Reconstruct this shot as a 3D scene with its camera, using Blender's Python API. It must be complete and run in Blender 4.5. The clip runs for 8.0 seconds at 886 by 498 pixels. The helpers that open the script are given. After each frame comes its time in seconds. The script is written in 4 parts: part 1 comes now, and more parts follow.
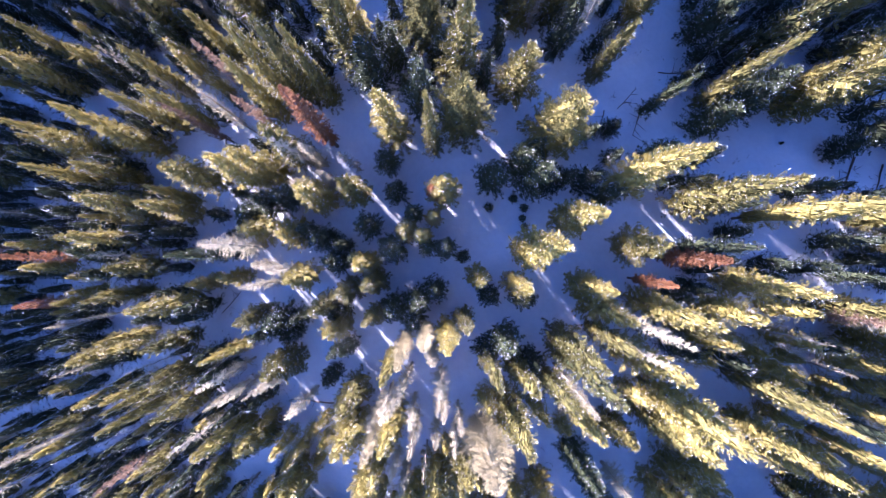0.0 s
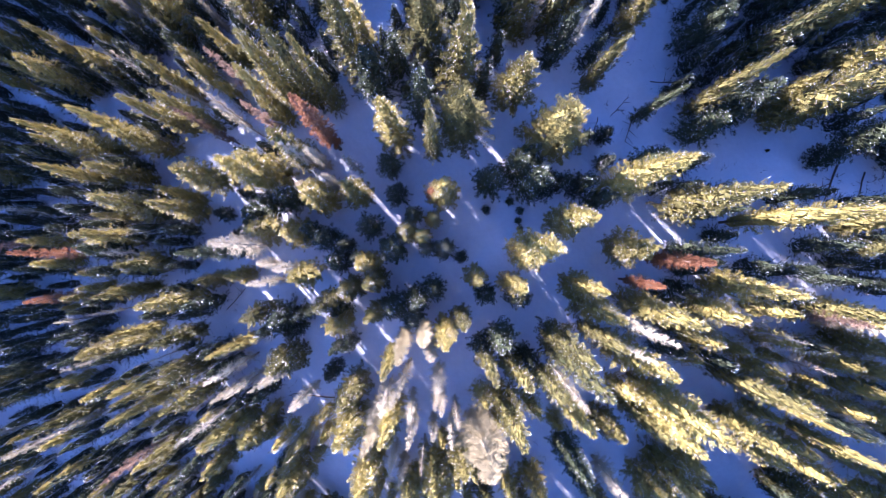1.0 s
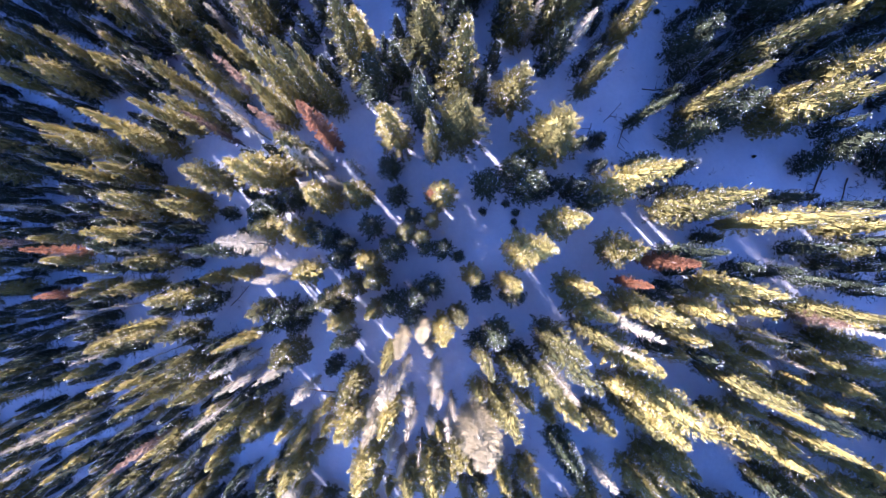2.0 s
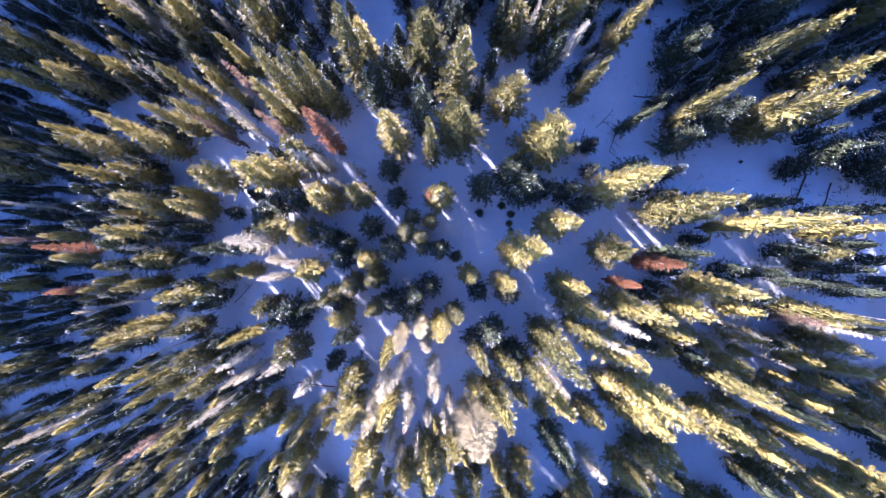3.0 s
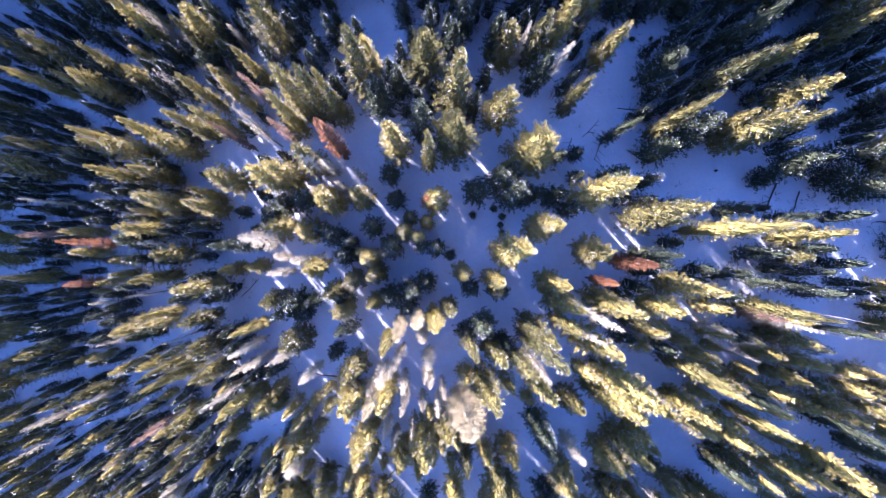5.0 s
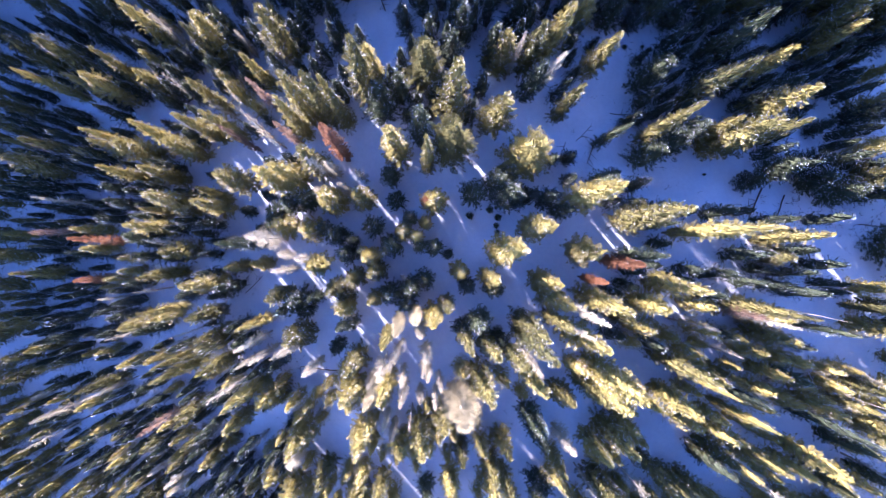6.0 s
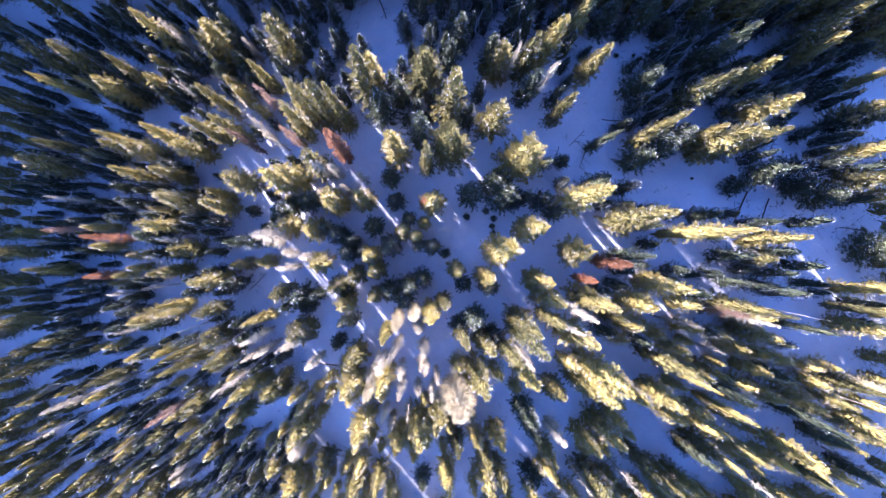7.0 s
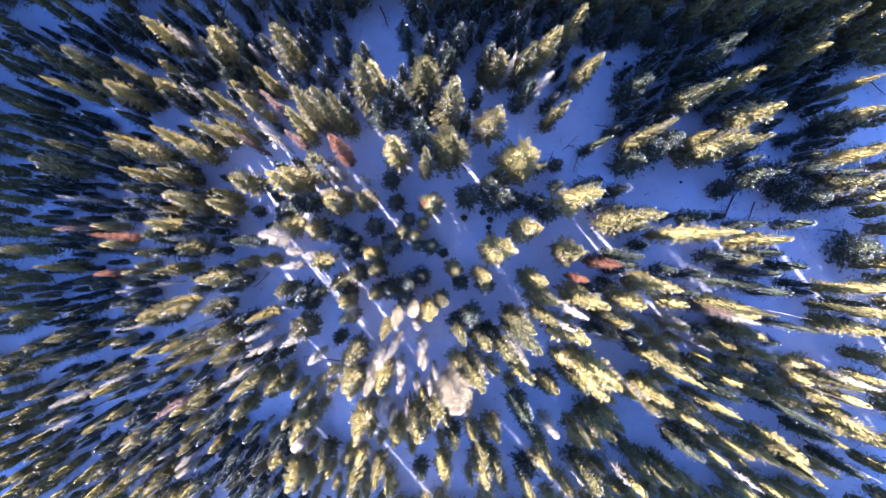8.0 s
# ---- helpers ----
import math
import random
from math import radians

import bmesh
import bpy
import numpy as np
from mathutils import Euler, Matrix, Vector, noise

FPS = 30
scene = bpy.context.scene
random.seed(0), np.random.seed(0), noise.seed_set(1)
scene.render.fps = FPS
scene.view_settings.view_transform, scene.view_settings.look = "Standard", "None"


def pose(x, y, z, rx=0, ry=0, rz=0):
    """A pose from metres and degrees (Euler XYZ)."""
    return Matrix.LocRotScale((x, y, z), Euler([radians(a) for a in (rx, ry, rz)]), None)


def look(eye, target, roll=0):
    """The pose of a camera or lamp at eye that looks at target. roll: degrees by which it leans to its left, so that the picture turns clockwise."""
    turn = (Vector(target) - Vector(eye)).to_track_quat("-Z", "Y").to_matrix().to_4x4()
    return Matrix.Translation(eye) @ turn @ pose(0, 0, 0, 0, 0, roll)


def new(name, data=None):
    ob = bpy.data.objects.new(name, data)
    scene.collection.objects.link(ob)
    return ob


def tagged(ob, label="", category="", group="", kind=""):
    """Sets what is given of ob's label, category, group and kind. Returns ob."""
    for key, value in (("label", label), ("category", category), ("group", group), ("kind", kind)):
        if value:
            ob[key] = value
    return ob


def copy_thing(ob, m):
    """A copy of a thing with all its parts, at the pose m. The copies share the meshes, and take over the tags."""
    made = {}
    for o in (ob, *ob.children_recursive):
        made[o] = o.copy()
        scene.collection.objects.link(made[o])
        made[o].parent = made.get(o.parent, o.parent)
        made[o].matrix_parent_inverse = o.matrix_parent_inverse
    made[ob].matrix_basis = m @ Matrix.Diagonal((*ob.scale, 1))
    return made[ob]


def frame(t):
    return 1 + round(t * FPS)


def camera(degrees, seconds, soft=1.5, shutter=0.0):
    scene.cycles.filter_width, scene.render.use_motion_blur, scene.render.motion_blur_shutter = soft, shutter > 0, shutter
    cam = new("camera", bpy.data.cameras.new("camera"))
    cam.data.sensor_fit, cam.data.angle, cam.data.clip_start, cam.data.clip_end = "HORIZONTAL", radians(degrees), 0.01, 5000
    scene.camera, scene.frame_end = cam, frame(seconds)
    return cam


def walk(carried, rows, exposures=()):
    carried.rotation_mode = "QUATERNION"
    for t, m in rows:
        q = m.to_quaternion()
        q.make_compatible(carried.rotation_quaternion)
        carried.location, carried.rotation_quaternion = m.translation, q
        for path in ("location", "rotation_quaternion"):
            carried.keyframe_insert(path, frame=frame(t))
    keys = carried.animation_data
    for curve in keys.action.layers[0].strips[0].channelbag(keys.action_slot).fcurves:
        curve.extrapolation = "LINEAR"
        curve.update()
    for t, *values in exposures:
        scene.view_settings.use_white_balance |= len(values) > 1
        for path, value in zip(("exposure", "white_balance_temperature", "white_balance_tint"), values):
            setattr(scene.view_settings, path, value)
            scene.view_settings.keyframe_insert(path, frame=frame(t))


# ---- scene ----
cam = camera(66.1, 8.0, soft=0.5)
METRES, EYE, TILT, LEAN, TURN = 20.0, 58.0, -90.0, 0.0, 0.0
EXPOSURES = [(0.0, 2.96, 4930, 41), (8.0, 3.15, 4950, 41)]
ROWS = [
    (0.0, 0.0, 0.0, 0.0, 0.0, 0.0, -0.0),
    (0.5, -0.0046, -0.0555, -0.0002, -0.16, 0.01, -0.28),
    (1.0, -0.0092, -0.1109, 0.0008, -0.29, 0.02, -0.51),
    (1.5, -0.0132, -0.1658, 0.0012, -0.43, 0.01, -0.73),
    (3.0, -0.0166, -0.3354, 0.0031, -0.74, -0.03, -1.32),
    (3.5, -0.0181, -0.3945, 0.0017, -0.85, -0.03, -1.52),
    (4.0, -0.0197, -0.4533, 0.0011, -0.95, -0.04, -1.69),
    (4.5, -0.0214, -0.5132, 0.0015, -1.06, -0.04, -1.86),
    (6.0, -0.0252, -0.7063, -0.0013, -1.33, -0.07, -2.38),
    (6.5, -0.026, -0.777, -0.0018, -1.42, -0.07, -2.58),
    (7.0, -0.0273, -0.8508, -0.0024, -1.51, -0.08, -2.75),
    (7.5, -0.0289, -0.9239, -0.0021, -1.59, -0.1, -2.87),
    (8.0, -0.031, -0.9992, -0.0013, -1.65, -0.11, -3.01),
]
walk(cam, [(t, pose(0, 0, EYE, TILT, LEAN, TURN) @ pose(METRES * x, METRES * y, METRES * z, 90 + pitch, roll, yaw)) for t, x, y, z, yaw, pitch, roll in ROWS], exposures=EXPOSURES)

# Sun, sky and exposure: a low winter sun behind the wood, most of the snow in blue shade.
SUN_AZ, SUN_EL = (-0.68, 0.73), 18.4
world = bpy.data.worlds.new("sky")
scene.world = world
world.use_nodes = True
wn = world.node_tree.nodes
sky = wn.new("ShaderNodeTexSky")
sky.sky_type = "NISHITA"
sky.sun_disc = False
sky.sun_elevation = radians(SUN_EL)
sky.sun_rotation = math.atan2(SUN_AZ[0], SUN_AZ[1])
sky.ozone_density = 4.0
sky.air_density = 1.0
sky.dust_density = 0.0
sky.altitude = 3000.0
wn["Background"].inputs["Strength"].default_value = 0.075
world.node_tree.links.new(sky.outputs[0], wn["Background"].inputs["Color"])
sun_data = bpy.data.lights.new("sun", "SUN")
sun_data.energy, sun_data.angle, sun_data.color = 5.0, radians(0.9), (1.0, 0.88, 0.66)
sun = new("sun", sun_data)
sun.matrix_world = look((200 * SUN_AZ[0], 200 * SUN_AZ[1], 200 * math.tan(radians(SUN_EL))), (0, 0, 0))


# ---- materials ----
def material(name, dark, light, scale, rough=0.8, bump=0.0, bump_scale=20.0, through_light=0.0, island=False, grain=0.0, gloss=0.5):
    """Two colours mixed by noise at two scales and, for needles, from clump to clump and tree to tree."""
    m = bpy.data.materials.new(name)
    m.use_nodes = True
    nt = m.node_tree
    n, link = nt.nodes, nt.links.new
    bsdf = n["Principled BSDF"]
    bsdf.inputs["Roughness"].default_value = rough
    bsdf.inputs["Specular IOR Level"].default_value = gloss
    co = n.new("ShaderNodeTexCoord")
    a, b = n.new("ShaderNodeTexNoise"), n.new("ShaderNodeTexNoise")
    for node, s in ((a, scale), (b, scale * 7.3)):
        node.inputs["Scale"].default_value = s
        node.inputs["Detail"].default_value = 4
        link(co.outputs["Object"], node.inputs["Vector"])
    add = n.new("ShaderNodeMath")
    add.operation = "MULTIPLY_ADD"
    link(b.outputs["Fac"], add.inputs[0])
    add.inputs[1].default_value = 0.5
    link(a.outputs["Fac"], add.inputs[2])
    fac = add.outputs[0]
    if island:
        geo, info = n.new("ShaderNodeNewGeometry"), n.new("ShaderNodeObjectInfo")
        mixed = n.new("ShaderNodeMath")
        mixed.operation = "MULTIPLY_ADD"
        link(geo.outputs["Random Per Island"], mixed.inputs[0])
        mixed.inputs[1].default_value = 0.5
        link(info.outputs["Random"], mixed.inputs[2])
        half = n.new("ShaderNodeMath")
        half.operation = "MULTIPLY_ADD"
        link(mixed.outputs[0], half.inputs[0])
        half.inputs[1].default_value = 0.55
        sub = n.new("ShaderNodeMath")
        sub.operation = "MULTIPLY"
        link(fac, sub.inputs[0])
        sub.inputs[1].default_value = 0.35
        link(sub.outputs[0], half.inputs[2])
        fac = half.outputs[0]
    ramp = n.new("ShaderNodeValToRGB")
    ramp.color_ramp.elements[0].position, ramp.color_ramp.elements[0].color = 0.25, (*dark, 1)
    ramp.color_ramp.elements[1].position, ramp.color_ramp.elements[1].color = 1.0, (*light, 1)
    link(fac, ramp.inputs[0])
    link(ramp.outputs[0], bsdf.inputs["Base Color"])
    colour = ramp.outputs[0]
    if grain:
        # single needles: fine light and dark strokes on every spray
        g, gr, mul = n.new("ShaderNodeTexNoise"), n.new("ShaderNodeMapRange"), n.new("ShaderNodeMixRGB")
        g.inputs["Scale"].default_value = 22.0
        g.inputs["Detail"].default_value = 2.0
        link(co.outputs["Object"], g.inputs["Vector"])
        gr.inputs["From Min"].default_value, gr.inputs["From Max"].default_value = 0.36, 0.62
        gr.inputs["To Min"].default_value, gr.inputs["To Max"].default_value = 1.0 - grain, 1.15
        link(g.outputs["Fac"], gr.inputs["Value"])
        mul.blend_type = "MULTIPLY"
        mul.inputs[0].default_value = 1.0
        link(colour, mul.inputs[1])
        link(gr.outputs[0], mul.inputs[2])
        colour = mul.outputs[0]
        link(colour, bsdf.inputs["Base Color"])
    if bump:
        bn, bt = n.new("ShaderNodeBump"), n.new("ShaderNodeTexNoise")
        bt.inputs["Scale"].default_value = bump_scale
        bt.inputs["Detail"].default_value = 6
        bn.inputs["Strength"].default_value = bump
        bn.inputs["Distance"].default_value = 0.1
        link(co.outputs["Object"], bt.inputs["Vector"])
        link(bt.outputs["Fac"], bn.inputs["Height"])
        link(bn.outputs["Normal"], bsdf.inputs["Normal"])
    if through_light:
        tl, mix = n.new("ShaderNodeBsdfTranslucent"), n.new("ShaderNodeMixShader")
        link(colour, tl.inputs["Color"])
        mix.inputs[0].default_value = through_light
        link(bsdf.outputs[0], mix.inputs[1])
        link(tl.outputs[0], mix.inputs[2])
        link(mix.outputs[0], n["Material Output"].inputs["Surface"])
    return m


SNOW = material("snow", (0.63, 0.63, 0.655), (0.81, 0.81, 0.83), 0.35, 0.55, 0.6, 2.2)
SNOW_LUMP = material("branch_snow", (0.80, 0.82, 0.85), (0.90, 0.91, 0.93), 3.0, 0.6)
# conifer needles as the low sun shows them: its gold is in the colour
SUNLIT_NEEDLES = material("needles", (0.028, 0.039, 0.020), (0.430, 0.350, 0.094), 0.6, 0.65, 0.5, 16, 0.13, True, 0.5, 0.1)
# the same needles as they look in shade: the shade is in the colour
SHADED_NEEDLES = material("dark_needles", (0.017, 0.026, 0.022), (0.105, 0.118, 0.056), 0.6, 0.7, 0.5, 16, 0.13, True, 0.5, 0.08)
RED_NEEDLES = material("red_needles", (0.11, 0.042, 0.018), (0.43, 0.205, 0.092), 0.6, 0.75, 0, 20, 0.2, True, 0.5, 0.15)
BROWN_NEEDLES = material("brown_needles", (0.13, 0.075, 0.050), (0.36, 0.24, 0.15), 0.6, 0.8, 0, 20, 0.1, True, 0.5, 0.15)
PALE_TWIGS = material("bleached_twigs", (0.21, 0.175, 0.108), (0.63, 0.555, 0.37), 0.6, 0.85, 0, 20, 0.0, True, 0.5, 0.1)
CREAM_TWIGS = material("cream_twigs", (0.27, 0.215, 0.105), (0.72, 0.60, 0.33), 0.6, 0.85, 0, 20, 0.0, True, 0.5, 0.1)
BARK = material("bark", (0.070, 0.050, 0.038), (0.17, 0.13, 0.10), 3.0, 0.9, 0.5, 30)
GREY_WOOD = material("bleached_wood", (0.20, 0.165, 0.13), (0.42, 0.36, 0.29), 3.0, 0.85, 0.4, 30)


# ---- ground ----
def soft_limit(v, a, k):
    return v if v < a else a + k * math.tanh((v - a) / k)


def ground_z(x, y):
    """The hillside: a broad shoulder that falls away to the west and south-west, with an unseen rise added up-sun to
    shade it.
    """
    u = -soft_limit(-soft_limit(x, 30, 12), 50, 20) / 30
    v = -soft_limit(-soft_limit(y, 24, 10), 32, 14) / 30
    # t and w shape the added rise, out of view, that blocks low sun
    t = min(1, max(0, (-0.68 * x + 0.73 * y - 50) / 42))
    w = min(1, max(0, (y - 10) / 35))
    return -0.09 + 8.15 * u + 3.79 * v - 4.67 * u * u - 3.81 * u * v - 4.95 * v * v - 1.1 * u ** 3 - 1.19 * u * u * v + 32 * t * t * (3 - 2 * t) * w * w * (3 - 2 * w) - 2.4 * math.exp(-((x - 19) ** 2 + (y - 13) ** 2) / 162)


def relief(x, y):
    """Drifts, hollows and dents in the snow."""
    return (0.30 * noise.noise((x * 0.16, y * 0.16, 3.1)) + 0.10 * noise.noise((x * 0.55, y * 0.55, 7.7))
            + 0.035 * noise.noise((x * 1.6, y * 1.6, 1.3)))


def mesh_object(name, verts, faces, mat, parent=None, label="", smooth=False):
    me = bpy.data.meshes.new(name)
    me.from_pydata(verts, [], faces)
    me.materials.append(mat)
    if smooth:
        me.polygons.foreach_set("use_smooth", [True] * len(me.polygons))
    me.update()
    ob = new(name, me)
    ob.parent = parent
    if label:
        ob["label"] = label
    return ob


def build_ground():
    n = 200
    axis = [85 * (s / 0.8) if abs(s) < 0.8 else math.copysign(85 + 2400 * ((abs(s) - 0.8) / 0.2) ** 2.2, s)
            for s in (2 * i / n - 1 for i in range(n + 1))]
    verts, faces = [], []
    for y in axis:
        for x in axis:
            verts.append((x - 5, y, ground_z(x - 5, y) + relief(x - 5, y)))
    for j in range(n):
        for i in range(n):
            a = j * (n + 1) + i
            faces.append((a, a + 1, a + n + 2, a + n + 1))
    ob = mesh_object("ground", verts, faces, SNOW, smooth=True)
    tagged(ob, "deep undulating snow in blue winter shade", "snow", kind="structure")


build_ground()


# ---- trees ----
class Heap:
    """Vertices and faces that are gathered into one mesh."""

    def __init__(self):
        self.v, self.f = [], []

    def tuft(self, p, d, length, width, rng):
        """A spray of needles: one narrow blade that ends in a point."""
        d = d.normalized()
        side = d.cross(Vector((rng.uniform(-0.7, 0.7), rng.uniform(-0.7, 0.7), 1))).normalized() * width
        i = len(self.v)
        self.v += [p + side, p - side, p + d * length]
        self.f.append((i, i + 1, i + 2))

    def rod(self, p, q, r0, r1, sides=3):
        d = (q - p).normalized()
        side = d.cross(Vector((0.31, 0.17, 0.93))).normalized()
        up = side.cross(d)
        i = len(self.v)
        for c, r in ((p, r0), (q, r1)):
            for k in range(sides):
                t = 2 * math.pi * k / sides
                self.v.append(c + (side * math.cos(t) + up * math.sin(t)) * r)
        for k in range(sides):
            m = (k + 1) % sides
            self.f.append((i + k, i + m, i + sides + m, i + sides + k))


CORE_SIDES, CORE_ROWS = 11, 12
CORE = 2 * CORE_SIDES * CORE_ROWS      # triangles of the inner mass, first in every crown
H0, R0 = 14.0, 1.6     # the height and crown radius at which every tree is modelled


def trunk_mesh(heap, rng, h, r, lean=0.12, sides=7, rings=9):
    at = [Vector((rng.uniform(-1, 1) * lean * (k / rings) ** 1.5, rng.uniform(-1, 1) * lean * (k / rings) ** 1.5, h * k / rings)) for k in range(rings + 1)]
    for k, c in enumerate(at):
        rr = r * (1 - 0.93 * k / rings) * (1.35 if k == 0 else 1)
        for s in range(sides):
            t = 2 * math.pi * s / sides
            heap.v.append(c + Vector((math.cos(t) * rr, math.sin(t) * rr, -0.4 if k == 0 else 0)))
    for k in range(rings):
        for s in range(sides):
            m = (s + 1) % sides
            heap.f.append((k * sides + s, k * sides + m, (k + 1) * sides + m, (k + 1) * sides + s))


def live_tree(seed, shape, needles, snowy, name="spruce_tree", fine=1.0):
    """A conifer modelled at H0 by R0: trunk, crown of needle sprays on drooping branches, snow on some of them."""
    rng = random.Random(seed)
    root = new(name)
    trunk, crown, snow = Heap(), Heap(), Heap()
    trunk_mesh(trunk, rng, H0 * 0.96, 0.16)
    bottom = {"spire": 0.06, "cone": 0.05, "round": 0.07, "ragged": 0.06}[shape]
    levels = 54 if needles is SUNLIT_NEEDLES else 46
    bulge = [[rng.uniform(0.55, 1.22) for _ in range(8)] for _ in range(10)]
    profile = {"spire": lambda u: min(1, 0.82 + u * 1.2) * (1 - u) ** 0.56, "cone": lambda u: min(1, 0.82 + u * 1.2) * (1 - u) ** 0.46,
               "round": lambda u: min(1, 0.72 + u * 1.2) * (1 - u ** 2.6) ** 0.75, "ragged": lambda u: min(1, 0.7 + u * 1.6) * (1 - u) ** 0.44}[shape]
    # the dense inner twigs, a lumpy mass that lets little light through
    ring = [[Vector((math.cos(t) * q, math.sin(t) * q, H0 * (bottom + 0.02 + (0.92 - bottom) * k / CORE_ROWS)))
             for t, q in ((6.283 * s / CORE_SIDES + 0.3 * k, 0.62 * R0 * profile(k / (CORE_ROWS + 0.5)) * rng.uniform(0.6, 1.0) * (0.4 + 0.6 * bulge[min(9, k)][s * 8 // CORE_SIDES]))
                          for s in range(CORE_SIDES))] for k in range(CORE_ROWS + 1)]
    for k in range(CORE_ROWS):
        for s in range(CORE_SIDES):
            a, b, c, d = ring[k][s], ring[k][(s + 1) % CORE_SIDES], ring[k + 1][(s + 1) % CORE_SIDES], ring[k + 1][s]
            i = len(crown.v)
            crown.v += [q + Vector((rng.uniform(-0.1, 0.1), rng.uniform(-0.1, 0.1), rng.uniform(-0.25, 0.25))) for q in (a, b, c, a, c, d)]
            crown.f += [(i, i + 1, i + 2), (i + 3, i + 4, i + 5)]
    for k in range(levels):
        u = (k + rng.uniform(0, 0.9)) / levels
        z = H0 * (bottom + (0.995 - bottom) * u)
        r = R0 * profile(u)
        r = max(r, 0.10)
        count = max(4, int(3 + 2.6 * r))
        a0 = rng.uniform(0, 6.28)
        for b in range(count):
            a = a0 + 6.283 * b / count + rng.uniform(-0.35, 0.35)
            lobe = bulge[int(u * 9.99)][int((a % 6.283) / 6.284 * 8)]
            reach = r * rng.uniform(0.68, 1.18) * (lobe if shape in ("round", "ragged") else 0.35 + 0.65 * lobe)
            if shape == "ragged" and rng.random() < 0.18:
                reach *= 0.5
            droop = rng.uniform(-0.10, 0.25) - 0.25 * u
            out = Vector((math.cos(a), math.sin(a), 0))
            steps = max(5, int((reach + 0.3) / (0.048 if needles is SUNLIT_NEEDLES else 0.062) / fine ** 1.2))
            for s in range(steps):
                w = 1 - 0.48 * rng.random() ** 1.3
                p = out * (reach * w) + Vector((0, 0, z - droop * reach * w * w + rng.uniform(-0.12, 0.12)))
                p += Vector((-out.y, out.x, 0)) * rng.gauss(0, 0.5) * (0.10 + 0.26 * reach * (1 - w))
                swing = a + rng.uniform(-1.3, 1.3)
                d = Vector((math.cos(swing), math.sin(swing), rng.uniform(-0.05, 0.9) - droop * 0.5 + 0.5 * u))
                size = rng.uniform(0.75, 1.25) * (0.6 + 0.4 * min(1, r)) * fine
                crown.tuft(p, d, 0.20 * size, 0.0245 * size, rng)
                if w > 0.45 and rng.random() < snowy * fine:
                    snow.tuft(p + d * 0.06 + Vector((0, 0, 0.05)), d, rng.uniform(0.07, 0.17) * fine, rng.uniform(0.014, 0.028) * fine, rng)
    for s in range(46):
        a, t = rng.uniform(0, 6.28), rng.random()
        crown.tuft(Vector((math.cos(a), math.sin(a), 0)) * 0.22 * (1 - t) + Vector((0, 0, H0 * (0.93 + 0.065 * t))),
                   Vector((math.cos(a) * 0.5, math.sin(a) * 0.5, rng.uniform(0.3, 1.2))), 0.36, 0.035, rng)
    mesh_object("trunk", trunk.v, trunk.f, BARK, root, "brown bark trunk", True)
    mesh_object("crown", crown.v, crown.f, needles, root)
    tagged(mesh_object("branch_snow", snow.v, snow.f, SNOW_LUMP, root, "white snow on the branches"), kind="stuff")
    return root


def dead_tree(seed, twigs, wood, dense, blade, low=0.08):
    """A standing dead conifer: trunk and a sparse crown of bare or rust-needled branches."""
    rng = random.Random(seed)
    root = new("dead_tree")
    trunk, crown = Heap(), Heap()
    trunk_mesh(trunk, rng, H0 * 0.99, 0.19, 0.3)
    levels = 52 if dense > 0.6 else 34
    for k in range(levels):
        u = (k + rng.random()) / levels
        z = H0 * (low + (0.99 - low) * u)
        r = R0 * min(1, 0.5 + 1.6 * u) * (1 - u) ** 0.6 + 0.08
        for b in range(2 + int(dense * 5)):
            a = rng.uniform(0, 6.283)
            reach = r * rng.uniform(0.35, 1.15)
            rise = rng.uniform(-0.15, 0.55)
            p = Vector((0, 0, z))
            q = p + Vector((math.cos(a) * reach, math.sin(a) * reach, rise * reach))
            crown.rod(p, q, 0.032, 0.010)
            for t in range(4 + int(dense * 14)):
                w = rng.uniform(0.25, 1.0)
                c = p.lerp(q, w)
                sw = a + rng.choice((-1, 1)) * rng.uniform(0.4, 1.1)
                d = Vector((math.cos(sw), math.sin(sw), rng.uniform(-0.2, 0.6)))
                crown.tuft(c, d, rng.uniform(0.2, 0.42) * (1 if blade > 0.02 else 1.2) * (0.45 + 0.55 * (1 - u) ** 0.5), blade, rng)
    mesh_object("trunk", trunk.v, trunk.f, wood, root, "bleached trunk", True)
    mesh_object("crown", crown.v, crown.f, twigs, root)
    return root


def snag(seed):
    """A bare standing pole with short broken stubs."""
    rng = random.Random(seed)
    root = new("bare_snag")
    trunk, stubs = Heap(), Heap()
    trunk_mesh(trunk, rng, H0, 0.17, 0.35)
    for k in range(70):
        z = H0 * rng.uniform(0.25, 0.98)
        a = rng.uniform(0, 6.283)
        reach = rng.uniform(0.2, 0.9) * (1.1 - z / H0)
        stubs.rod(Vector((0, 0, z)), Vector((math.cos(a) * reach, math.sin(a) * reach, z + rng.uniform(-0.2, 0.25))), 0.025, 0.006)
    mesh_object("trunk", trunk.v, trunk.f, GREY_WOOD, root, smooth=True)
    tagged(mesh_object("branch_stubs", stubs.v, stubs.f, GREY_WOOD, root), kind="stuff")
    return root


